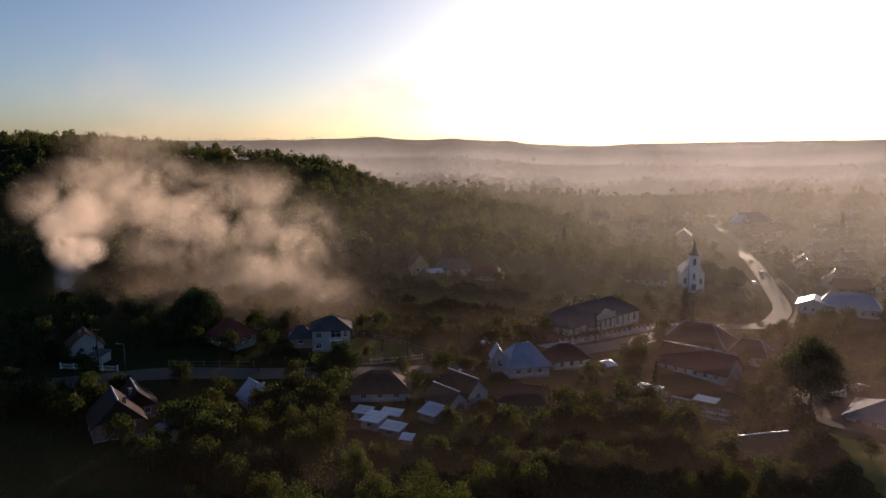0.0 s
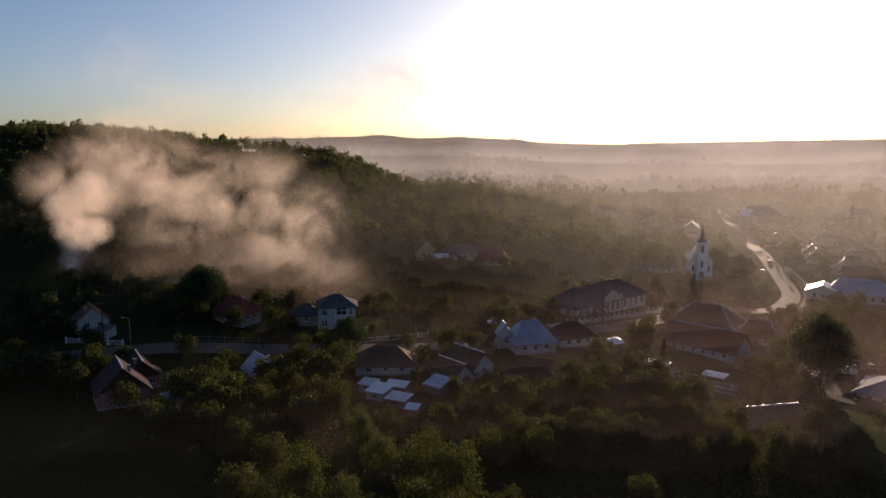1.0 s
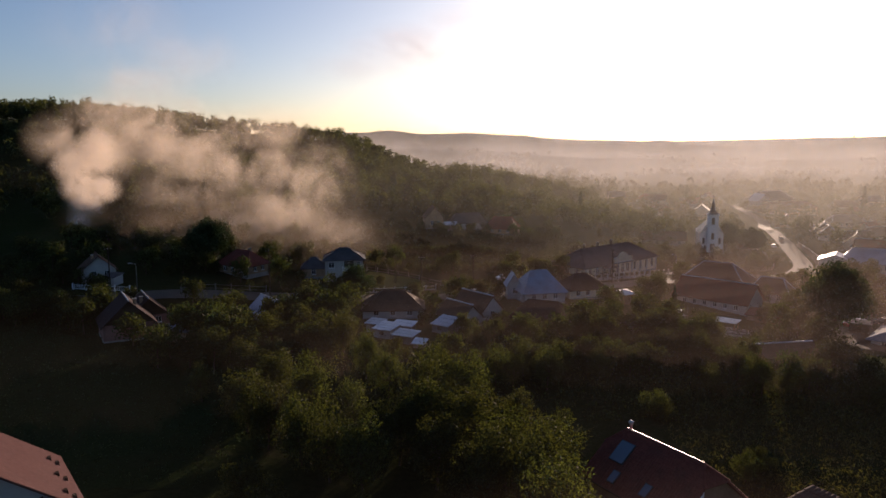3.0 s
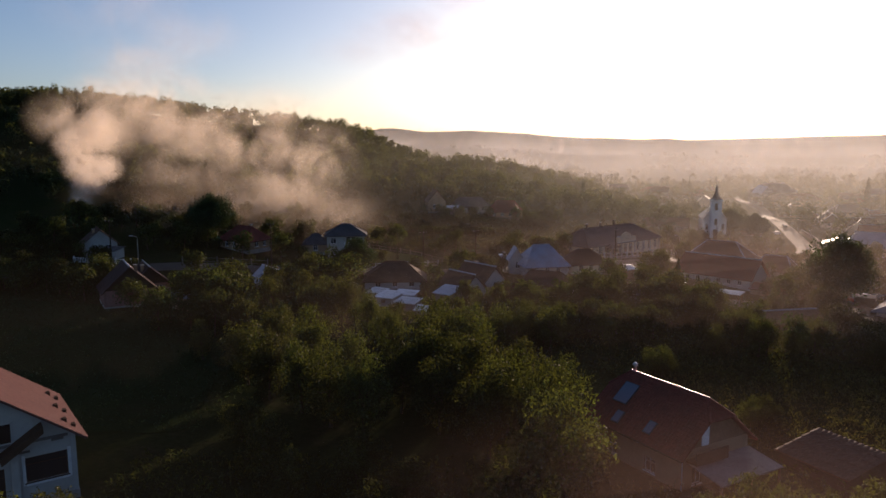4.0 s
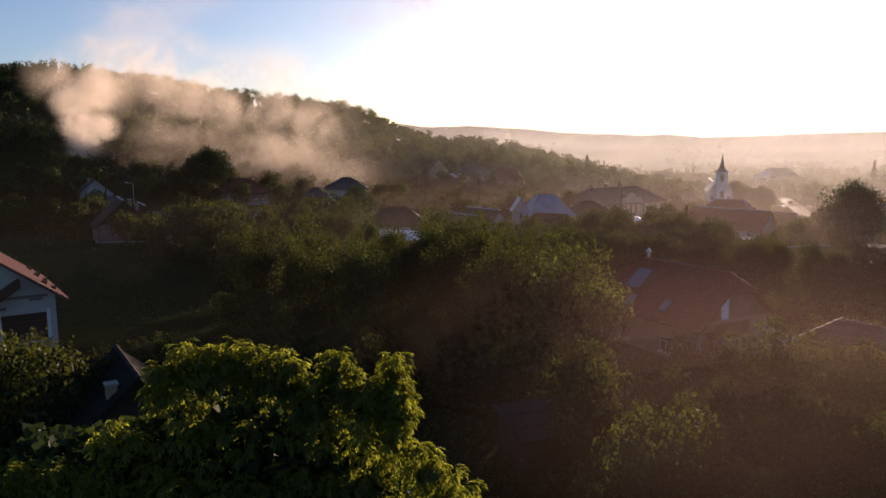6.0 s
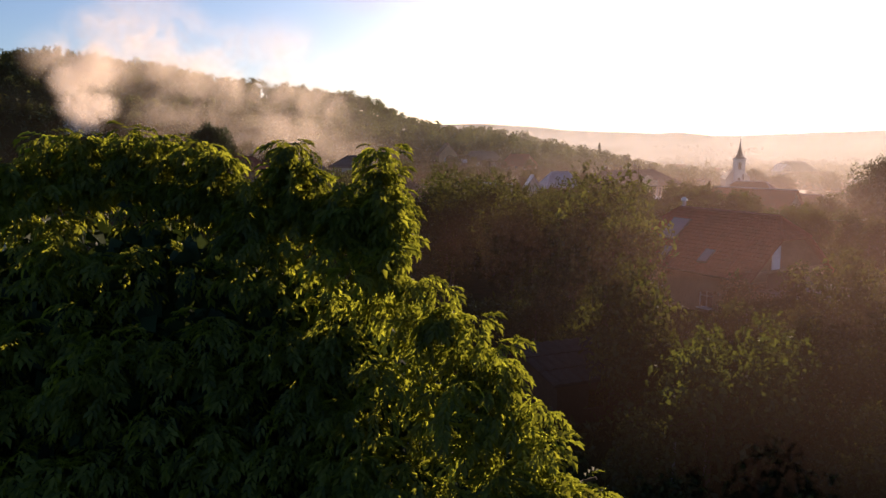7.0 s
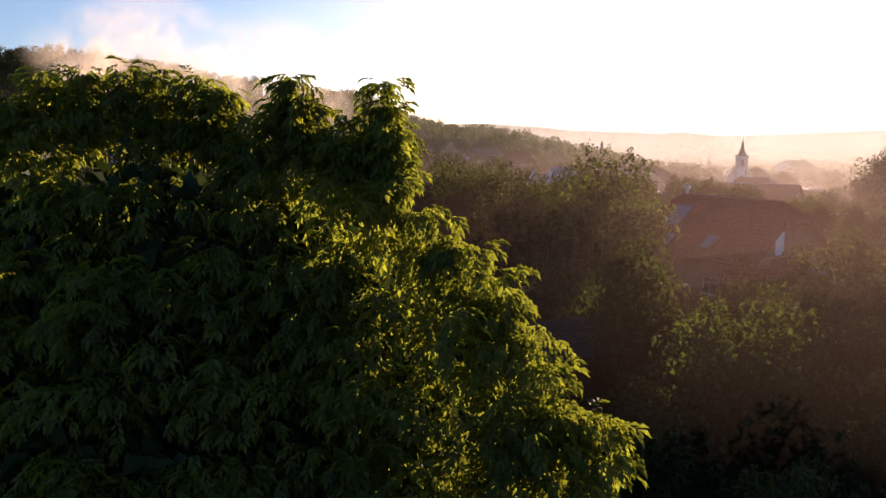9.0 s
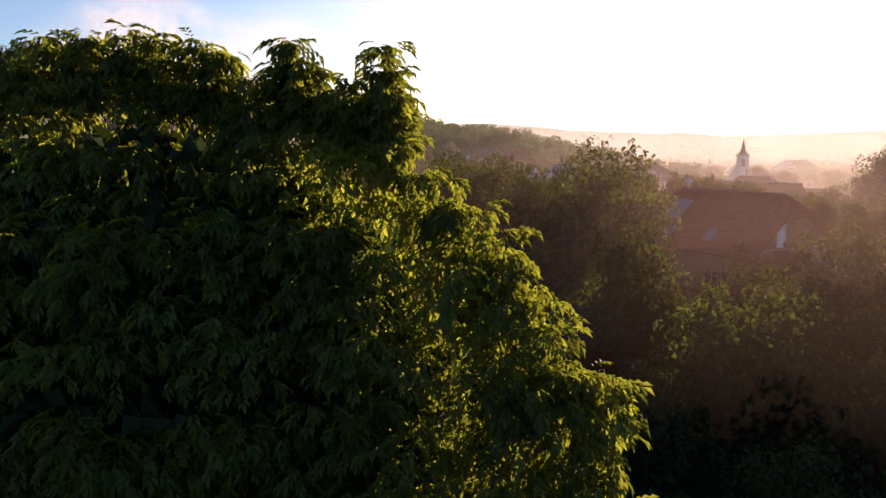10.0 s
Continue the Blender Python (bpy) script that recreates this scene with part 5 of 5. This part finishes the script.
def open_ground(x, y):
    return not (-26 < x < -3 and 156 < y < 181) and not (66 < x < 98 and 128 < y < 164) and not (40 < x < 58 and 132 < y < 150) and not (28 < x < 70 and 178 < y - 0 < 215 and abs((y - 195) - 0.88 * (x - 48)) < 12)


plant(MID, free_spots(41, 70, -110, 140, 140, 240, 0.45, 0.8, 3.0, lambda x, y: open_ground(x, y) and not (-30 < x < 40 and y > 186)), "village trees", 42)
plant(MIDBUSH, free_spots(43, 150, -110, 140, 126, 240, 0.5, 1.1, 1.2, lambda x, y: open_ground(x, y) and not (-30 < x < 30 and y > 190)), "garden bushes", 44)
plant(MIDBUSH, [(-34 + 2.3 * k, 199 + 0.75 * k + math.sin(k), 0.75) for k in range(20)] + [(-28 + 2.5 * k, 226 + 0.4 * k + math.sin(k * 1.7), 0.8) for k in range(22)], "hedgerow bushes", 45)
plant(MIDBUSH, free_spots(48, 60, 68, 130, 222, 276, 0.5, 1.0, 1.0, lambda x, y: y < 226 + (x - 100) * 0.2 or x < 100), "garden bushes", 49)
plant(MID, free_spots(50, 14, 66, 110, 222, 276, 0.35, 0.6, 2.0), "village trees", 51)
plant(MID, free_spots(46, 26, -14, 34, 236, 266, 0.4, 0.7, 1.5), "trees round the farmhouses", 47)


plant(BUSH, free_spots(55, 30, -30, 60, 84, 134, 0.55, 1.0, 0.9, lambda x, y: not (-18 < x < 0 and y > 110) and not (40 < x < 62 and y > 128)), "garden bushes", 56)
plant(NEAR, free_spots(57, 26, -8, 58, 96, 128, 0.5, 0.72, 1.5, lambda x, y: not (-18 < x < 0 and y > 108)), "garden thicket", 58)
plant(MID, free_spots(59, 20, -4, 62, 100, 134, 0.5, 0.75, 1.3, lambda x, y: not (-18 < x < 0 and y > 108) and not (40 < x < 62 and y > 126)), "village trees", 60)


def woods(name, places, per, size, leaf, label, seed):
    """Far trees, too many to count: crowns of a few clumps each and their stems, all in one mesh."""
    rng = np.random.default_rng(seed)
    vs, fs, off = [], [], 0
    for x, y, h in places:
        r = h * rng.uniform(0.32, 0.5)
        lob = lobes_of(rng, h, r, int(rng.integers(6, 11)), 0.12)
        lob[:, 3] *= 1.25
        v, f = crown_on(rng, lob, per, size * h / 9, 0.12, True)
        v += np.array([x, y, lie(x, y)])
        vs.append(v)
        fs.append(f + off)
        off += len(v)
    return tagged(new(name, mesh_np(name, np.concatenate(vs), np.concatenate(fs), M[leaf])), label, "woodland", kind="stuff")


def scatter(seed, n, x0, x1, y0, y1, keep, h0, h1):
    rng = np.random.default_rng(seed)
    out = []
    while len(out) < n:
        x, y = rng.uniform(x0, x1), rng.uniform(y0, y1)
        if keep(x, y):
            out.append((x, y, rng.uniform(h0, h1)))
    return out


def on_hill(x, y):
    edge = 196 if x < -75 else 228 if x < -42 else 262 + max(0, x + 20) * 0.35
    if abs(x + 104) < 9 and abs(y - 203) < 9:
        return False
    return y > edge


woods("woods", scatter(21, 1450, -330, 95, 190, 478, on_hill, 7, 11.5) + scatter(29, 260, -330, -50, 330, 475, on_hill, 7, 10.5), 220, 1.28, "leaf_far", "dense broadleaf wood on the hillside", 22)


def clear_of_road(x, y):
    return abs(x - np.interp(y, [223, 243, 283, 338, 396, 480, 680], [97, 112, 130, 143, 157, 178, 200])) > 8 and not (205 < x < 245 and 490 < y < 540) and not (86 < x < 110 and 262 < y < 296)


woods("valley_trees", scatter(23, 1500, 40, 420, 235, 900, lambda x, y: clear_of_road(x, y) and (x > 45 + (y - 235) * 0.03) and not (60 < x < 130 and 215 < y < 275), 4, 9.5), 130, 1.45, "leaf_far", "scattered trees among the far houses", 24)
woods("distant_woods", scatter(25, 1500, -700, 1500, 700, 1500, lambda x, y: x > -300 and math.sin(x / 60) + math.sin(y / 47) > -0.2, 8, 14), 56, 2.6, "leaf_far", "distant woods on the valley floor", 26)
woods("ridge_woods", scatter(27, 260, -1600, 2200, 1900, 2020, lambda x, y: math.sin(x / 90) + math.sin(x / 37) > -0.5, 4, 7), 40, 2.6, "leaf_far", "line of trees along the far ridge", 28)

# ---------------------------------------------------------------- the walnut tree in front of the drone
def compound_leaf():
    """Seven long leaflets, folded along the midrib, hanging from a stalk that arches outwards along x and droops."""
    lv, lf = [], []
    for k, (s, side) in enumerate([(0.16, 1), (0.19, -1), (0.25, 1), (0.28, -1), (0.33, 1), (0.35, -1), (0.37, 0)]):
        ln = 0.2 if side == 0 else 0.135 + 0.022 * (k // 2)
        wd = ln * 0.19
        p = np.array([0.82 * s, 0, 0.22 * s - 1.75 * s * s])
        way = np.array([0.42, 0.5 * side, -0.62]) if side else np.array([0.35, 0, -0.9])
        way /= np.linalg.norm(way)
        across = np.cross([1.0, 0.0, 0.35], way)
        across /= np.linalg.norm(across)
        bow = np.array([0.16, 0.1 * side, 0.05]) * ln
        i = len(lv)
        lv += [p, p + way * ln * 0.42 - across * wd + bow, p + way * ln, p + way * ln * 0.42 + across * wd + bow]
        lf += [(i, i + 1, i + 2), (i, i + 2, i + 3)]
    return np.array(lv), np.array(lf)


def walnut(x0=-4.6, y0=19.6):
    rng = np.random.default_rng(101)
    z0 = lie(x0, y0)
    root = thing("walnut_tree", pose(x0, y0, z0), "tall walnut tree with drooping compound leaves, sunlit from behind", "tree")
    tops = [(-2.95, 10.8), (-2.45, 11.3), (-1.85, 11.25), (-1.15, 11.35), (-0.62, 11.25), (-0.12, 11.15), (0.32, 11.0), (0.82, 10.62), (1.32, 11.15), (1.62, 10.85), (2.15, 10.58), (2.72, 11.1), (2.85, 10.5), (2.95, 9.7), (3.35, 9.3), (3.68, 9.15), (4.1, 8.85), (4.45, 8.55),
            (4.4, 8.1), (4.92, 7.9), (4.95, 7.4), (5.3, 7.2), (5.72, 6.95), (5.45, 6.5), (5.6, 6.1), (5.65, 5.6), (5.6, 5.0), (5.5, 4.2), (5.3, 3.4), (5.0, 2.6)]
    dips = [(-2.2, 10.95), (-1.4, 10.7), (-0.35, 10.75), (0.1, 10.6), (0.85, 10.45), (1.55, 10.6), (2.05, 10.45), (2.4, 10.5)]
    rim = sorted([t for t in tops if t[1] > 6.7] + dips)
    high = lambda x: np.interp(x, [-5.6, -3.2] + [a for a, c in rim], [10.2, 10.6] + [c for a, c in rim])
    reach = lambda z: np.interp(z, [2.0, 5.6, 6.9, 7.9, 8.55, 9.15, 9.7, 11.0], [4.7, 5.65, 5.65, 4.9, 4.45, 3.7, 2.95, 2.75])
    front = lambda z: max(-3.9, -1.15 - (11.0 - z) * 0.58)
    lob = [(a - 0.04 * k, front(c) + 0.4 + 0.12 * k, c - (0.1 if c > 10 else 0.05) - 0.36 * k, 0.12 + 0.09 * k + 0.05 * rng.random()) for a, c in tops for k in range(3)]
    top = len(lob)
    for x in np.arange(-5.6, 5.5, 0.8):
        for z in np.arange(2.0, 10.6, 0.8):
            jx, jz, jy = rng.uniform(-0.3, 0.3, 3)
            if z < high(x) - 1.15 and x < reach(z) - 0.5:
                lob.append((x + jx, front(z) + 0.8 + jy, z + jz * 0.7, rng.uniform(0.45, 0.75)))
    lob = np.array(lob)
    stems = lob[lob[:, 2] < 9.5].copy()
    stems[:, 1] += 0.7
    part("trunk", limbs(rng, stems, 10.0, 0.26, 14), M["bark"], root, "grey ridged walnut bark")
    lv, lf = compound_leaf()

    def leaf_turns(twigs, each):
        """Leaves in drooping rosettes round the ends of twigs."""
        w = lob[:, 3] ** 2 * np.where(np.arange(len(lob)) < top, np.where(lob[:, 2] > 9.2, 5.0, 2.0), 1.0)
        pick = rng.choice(len(lob), twigs, p=w / w.sum())
        d = rng.normal(0, 1, (twigs, 3))
        d[:, 1] = np.where(rng.random(twigs) < 0.6, -np.abs(d[:, 1]), d[:, 1])
        d[:, 2] = d[:, 2] * 0.8 + 0.3
        d /= np.linalg.norm(d, axis=1, keepdims=True)
        tip = lob[pick, :3] + d * (lob[pick, 3] * rng.uniform(0.55, 1.0, twigs))[:, None]
        n = twigs * each
        turn = np.repeat(rng.uniform(0, 6.28, twigs), each) + np.tile(np.arange(each), twigs) * 6.28 / each + rng.normal(0, 0.35, n)
        tip = np.repeat(tip, each, 0) + rng.normal(0, 0.03, (n, 3)) + np.array([0, 0, 0.12])
        lift = rng.normal(0.1, 0.35, n)
        ax = np.stack([np.cos(turn) * np.cos(lift), np.sin(turn) * np.cos(lift), np.sin(lift)], 1)
        ay = np.stack([-np.sin(turn), np.cos(turn), rng.normal(0, 0.2, n)], 1)
        ay /= np.linalg.norm(ay, axis=1, keepdims=True)
        az = np.cross(ax, ay)
        return tip, np.stack([ax, ay, az], 2), rng.uniform(0.6, 1.0, n)

    n = 3300 * 6
    p, turn, s = leaf_turns(3300, 6)
    v = np.einsum("nij,kj->nki", turn, lv) * s[:, None, None] + p[:, None, :]
    f = (lf[None] + (np.arange(n) * len(lv))[:, None, None]).reshape(-1, 3)
    crown = new("crown", mesh_np("crown", v.reshape(-1, 3), f, M["leaf_walnut"]))
    crown.parent = root
    tagged(crown, "mass of drooping compound leaves", kind="stuff")
    # leaves that fill the crown behind its outer twigs; their darker colour stands in for shade
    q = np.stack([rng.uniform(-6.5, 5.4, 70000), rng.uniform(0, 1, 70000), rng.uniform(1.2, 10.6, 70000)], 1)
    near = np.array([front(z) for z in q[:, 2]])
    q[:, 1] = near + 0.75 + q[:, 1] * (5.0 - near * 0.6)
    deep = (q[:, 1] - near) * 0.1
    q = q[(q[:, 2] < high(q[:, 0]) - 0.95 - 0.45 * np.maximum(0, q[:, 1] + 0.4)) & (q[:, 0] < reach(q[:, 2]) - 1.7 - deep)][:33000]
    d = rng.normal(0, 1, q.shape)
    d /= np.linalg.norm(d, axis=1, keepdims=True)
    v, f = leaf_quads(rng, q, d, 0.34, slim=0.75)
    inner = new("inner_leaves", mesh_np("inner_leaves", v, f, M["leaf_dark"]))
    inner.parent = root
    tagged(inner, "inner crown leaves in a darker colour that stands for shade", kind="stuff")
    leaf = mesh_np("leaf", lv, lf, M["leaf_walnut"])
    p, turn, s = leaf_turns(48, 6)
    for q, r, k in zip(p, turn, s):
        ob = new("leaf", leaf)
        ob.parent = root
        ob.matrix_basis = Matrix.Translation(q) @ Matrix(r.tolist()).to_4x4() @ Matrix.Diagonal((k, k, k, 1))
    return root


walnut()


# undergrowth
rngu = np.random.default_rng(71)
weeds("undergrowth", [(x, y) for x, y in zip(rngu.uniform(-30, 34, 7000), rngu.uniform(12, 60, 7000)) if not (12 < x < 25 and 55 < y < 69) and not (-40 < x < -27 and y > 44)], 0.42, "leaf_near", "rank weeds and brambles under the trees", 4, 72)
weeds("maize", [(x, y) for x, y in zip(rngu.uniform(24, 66, 8500), rngu.uniform(64, 116, 8500)) if x > 26 or y > 72], 0.36, "leaf_maize", "field of tall maize and weeds", 3, 73)
weeds("garden_weeds", [(x, y) for x, y in zip(rngu.uniform(-30, 62, 6000), rngu.uniform(84, 140, 6000)) if not (-20 < x < 0 and y > 112)], 0.55, "leaf_mid", "rough grass and weeds between garden trees", 3, 74)
weeds("pasture_grass", [(x, y) for x, y in zip(rngu.uniform(-44, 42, 5200), rngu.uniform(184, 262, 5200))], 0.7, "leaf_mid", "tufts of rough pasture grass", 2, 75)
weeds("plot_grass", [(x, y) for x, y in zip(rngu.uniform(62, 132, 3600), rngu.uniform(206, 300, 3600)) if clear_of_road(x, y)], 0.7, "leaf_maize", "green garden plots and rough grass by the church", 2, 76)
# blades in the dark leaf colour too, to carry the garden's painted shade
weeds("shade_grass", [(x, y) for x, y in zip(rngu.uniform(-92, -24, 7000), rngu.uniform(58, 132, 7000)) if not (-48 < x < -24 and 40 < y < 66)], 0.3, "leaf_dark", "uncut garden grass, its dark colour standing for shade", 2, 77)


# ---------------------------------------------------------------- smoke and mist
def drifting(name, blobs, strength, grain, tone, through_light, lo=0.42, hi=0.72, swirl=0.6):
    """Thin suspended smoke or mist on sheets that lie behind one another: dense inside soft egg-shaped puffs (x, y, z, rx, ry, rz, weight), torn up by noise in space."""
    m, t, p = nodes_of(name)
    tc = t.nodes.new("ShaderNodeTexCoord")
    total = None
    for x, y, z, rx, ry, rz, wgt in blobs:
        mp = t.nodes.new("ShaderNodeMapping")
        mp.vector_type = "TEXTURE"
        mp.inputs["Location"].default_value, mp.inputs["Scale"].default_value = (x, y, z), (rx, ry, rz)
        link(t, tc.outputs["Object"], mp.inputs["Vector"])
        ln = t.nodes.new("ShaderNodeVectorMath")
        ln.operation = "LENGTH"
        link(t, mp.outputs[0], ln.inputs[0])
        s = t.nodes.new("ShaderNodeMapRange")
        s.interpolation_type = "SMOOTHSTEP"
        s.inputs[1].default_value, s.inputs[2].default_value, s.inputs[3].default_value, s.inputs[4].default_value = 0.0, 1.0, wgt, 0.0
        link(t, ln.outputs["Value"], s.inputs[0])
        if total is None:
            total = s.outputs[0]
        else:
            ad = t.nodes.new("ShaderNodeMath")
            ad.operation = "MAXIMUM"
            link(t, total, ad.inputs[0])
            link(t, s.outputs[0], ad.inputs[1])
            total = ad.outputs[0]
    n = steep(t, noise_of(t, grain, 6, 0.62, distort=swirl), lo, hi, 0.0, 1.0)
    mul = t.nodes.new("ShaderNodeMath")
    mul.operation = "MULTIPLY"
    link(t, total, mul.inputs[0])
    link(t, n, mul.inputs[1])
    k = t.nodes.new("ShaderNodeMath")
    k.operation, k.use_clamp = "MULTIPLY", True
    k.inputs[1].default_value = strength
    link(t, mul.outputs[0], k.inputs[0])
    d, tr, mx, mx2, cl = (t.nodes.new(s) for s in ("ShaderNodeBsdfDiffuse", "ShaderNodeBsdfTranslucent", "ShaderNodeMixShader", "ShaderNodeMixShader", "ShaderNodeBsdfTransparent"))
    d.inputs[0].default_value = tr.inputs[0].default_value = (*tone, 1)
    mx.inputs[0].default_value = through_light
    link(t, d.outputs[0], mx.inputs[1])
    link(t, tr.outputs[0], mx.inputs[2])
    link(t, k.outputs[0], mx2.inputs[0])
    link(t, cl.outputs[0], mx2.inputs[1])
    link(t, mx.outputs[0], mx2.inputs[2])
    link(t, mx2.outputs[0], t.nodes["Material Output"].inputs["Surface"])
    return m


def sheets(name, x0, x1, z0, z1, ys, material, label):
    v, f = [], []
    for y in ys:
        i = len(v)
        v += [(x0, y, z0), (x1, y, z0), (x1, y, z1), (x0, y, z1)]
        f.append((i, i + 1, i + 2, i + 3))
    return tagged(new(name, mesh_np(name, v, f, material)), label, "smoke", kind="stuff")


# a bonfire's smoke: a billowing column that leans and spreads into a bank along the foot of the hill
COLUMN = [(-103.7, 200, 7.6, 2.4, 4, 4, 1.7), (-104, 200, 12.5, 4.0, 4, 5.2, 1.7), (-101.5, 200, 17.8, 6.6, 5, 5.4, 1.6), (-97.6, 200, 21.6, 7.0, 5, 5.6, 1.5), (-103, 200, 22.4, 7.0, 5, 6.0, 1.5), (-104, 200, 28.5, 8.0, 6, 7.5, 1.3), (-98, 200, 31, 9, 6, 8, 1.2)]
column = drifting("smoke_column", COLUMN, 0.19, 0.42, (0.86, 0.76, 0.66), 0.5, 0.34, 0.52, 0.2)
sheets("smoke", -118, -84, 2, 44, [196.6 + 0.8 * k for k in range(9)], column, "thick pale smoke column rising from a bonfire")
BANK = [(-106, 202, 35, 14, 12, 10.5, 0.8), (-97, 202, 34, 15, 12, 14, 1.0), (-90, 203, 40, 17, 12, 11.5, 1.0), (-98.5, 203, 40.5, 14, 12, 9, 0.8), (-80, 203, 39.5, 19, 12, 12, 0.9), (-76, 203, 33, 21, 12, 11, 0.9), (-62.5, 203, 36, 18, 12, 10.5, 0.75), (-51, 203, 37, 16, 12, 11, 0.5),
        (-67, 203, 27.6, 27, 12, 10.5, 0.8), (-49, 203, 26, 23, 12, 12.5, 0.8), (-38.5, 203, 23.8, 14, 12, 17, 0.65), (-46, 203, 16, 25, 12, 13.5, 0.52), (-57, 203, 9.7, 33, 12, 11.5, 0.4), (-36.5, 203, 8, 17, 12, 12.5, 0.38), (-76, 203, 22, 21, 12, 12.5, 0.4), (-87, 205, 50, 22, 12, 10, 0.34), (-76, 206, 57, 22, 12, 11, 0.24), (-92, 206, 66, 30, 12, 16, 0.15)]
bank = drifting("smoke_bank", BANK, 0.25, 0.09, (0.82, 0.71, 0.6), 0.55, 0.4, 0.62)
sheets("smoke", -135, -10, 2, 92, [193 + 2.4 * k for k in range(9)], bank, "pale brown bonfire smoke drifting along the hill")
foot = drifting("smoke_foot", [(-62, 184, 10, 46, 30, 15, 1.0), (-36, 186, 9, 30, 30, 12, 0.8)], 0.12, 0.05, (0.56, 0.46, 0.37), 0.6, 0.2, 0.7)
sheets("smoke", -112, -4, 2, 26, [177, 182.5, 188], foot, "thin brown smoke settling behind the gardens")
# mist that hangs in the valley, thicker with distance, and added sheets that stand in for lens glare
mist = drifting("mist", [(350, 700, -18, 720, 5000, 75, 1.0)], 0.085, 0.008, (0.8, 0.74, 0.66), 0.6, 0.2, 0.7)
sheets("mist", -150, 1400, -30, 60, [212, 228, 246, 266, 288, 312, 340, 372, 410, 455, 510, 575, 650, 740, 850], mist, "thin sunlit mist in the valley")
far_mist = drifting("far_mist", [(300, 1400, -20, 3000, 9000, 112, 1.0)], 0.4, 0.004, (0.8, 0.78, 0.8), 0.6, 0.1, 0.75)
sheets("far_mist", -1500, 2200, -40, 100, [1050, 1250, 1500, 1750, 1880], far_mist, "pale mist bank before the far hills")
# no mist here: reddish sheets added to imitate lens glare on the right
glare_veil = drifting("glare_veil", [(15, 40, 6.5, 23, 900, 7.0, 1.0)], 0.026, 0.03, (0.8, 0.52, 0.44), 0.6, -0.1, 0.7)
for y in (35, 40, 45):
    sheets("glare_veil", -6, 50, -1, 13, [y], glare_veil, "faint reddish sheet standing in for lens glare over the gardens")
# one more added glare sheet, to brighten the dark lower right
low = drifting("low_glare", [(9, 27, 8.0, 12, 40, 5.6, 1.0)], 0.034, 0.08, (0.8, 0.55, 0.45), 0.6, -0.3, 0.7)
for y in (23,):
    sheets("glare_veil", -3, 22, -1, 14, [y], low, "faint reddish sheet standing in for lens glare over the gardens")
drift = drifting("smoke_drift", [(-15, 262, 65, 32, 12, 13, 1.0), (6, 262, 73, 26, 12, 11, 0.8), (-36, 262, 60, 22, 12, 8, 0.5)], 0.3, 0.035, (0.62, 0.46, 0.4), 0.45, 0.3, 0.7)
sheets("smoke", -62, 36, 46, 88, [258, 263], drift, "pink wisp of smoke drifting in the sky")
haze = drifting("haze", [(60, 150, -2, 150, 900, 16, 1.0)], 0.04, 0.02, (0.8, 0.61, 0.52), 0.6, 0.1, 0.7)
for y in (100, 110, 120, 130, 140, 151, 162, 173, 184, 197):
    sheets("haze", -95, 190, -14, 20, [y], haze, "faint sunlit mist between the houses")
# added sheets that lift the darkest tones as lens glare does
thin = drifting("glare_haze", [(0, 70, 0, 220, 900, 22, 1.0)], 0.005, 0.02, (0.8, 0.66, 0.58), 0.6, 0.0, 0.6)
for y in (42, 74, 90):
    sheets("haze", -95, 120, -10, 24, [y], thin, "faint sheet added to lift the darks like lens glare")
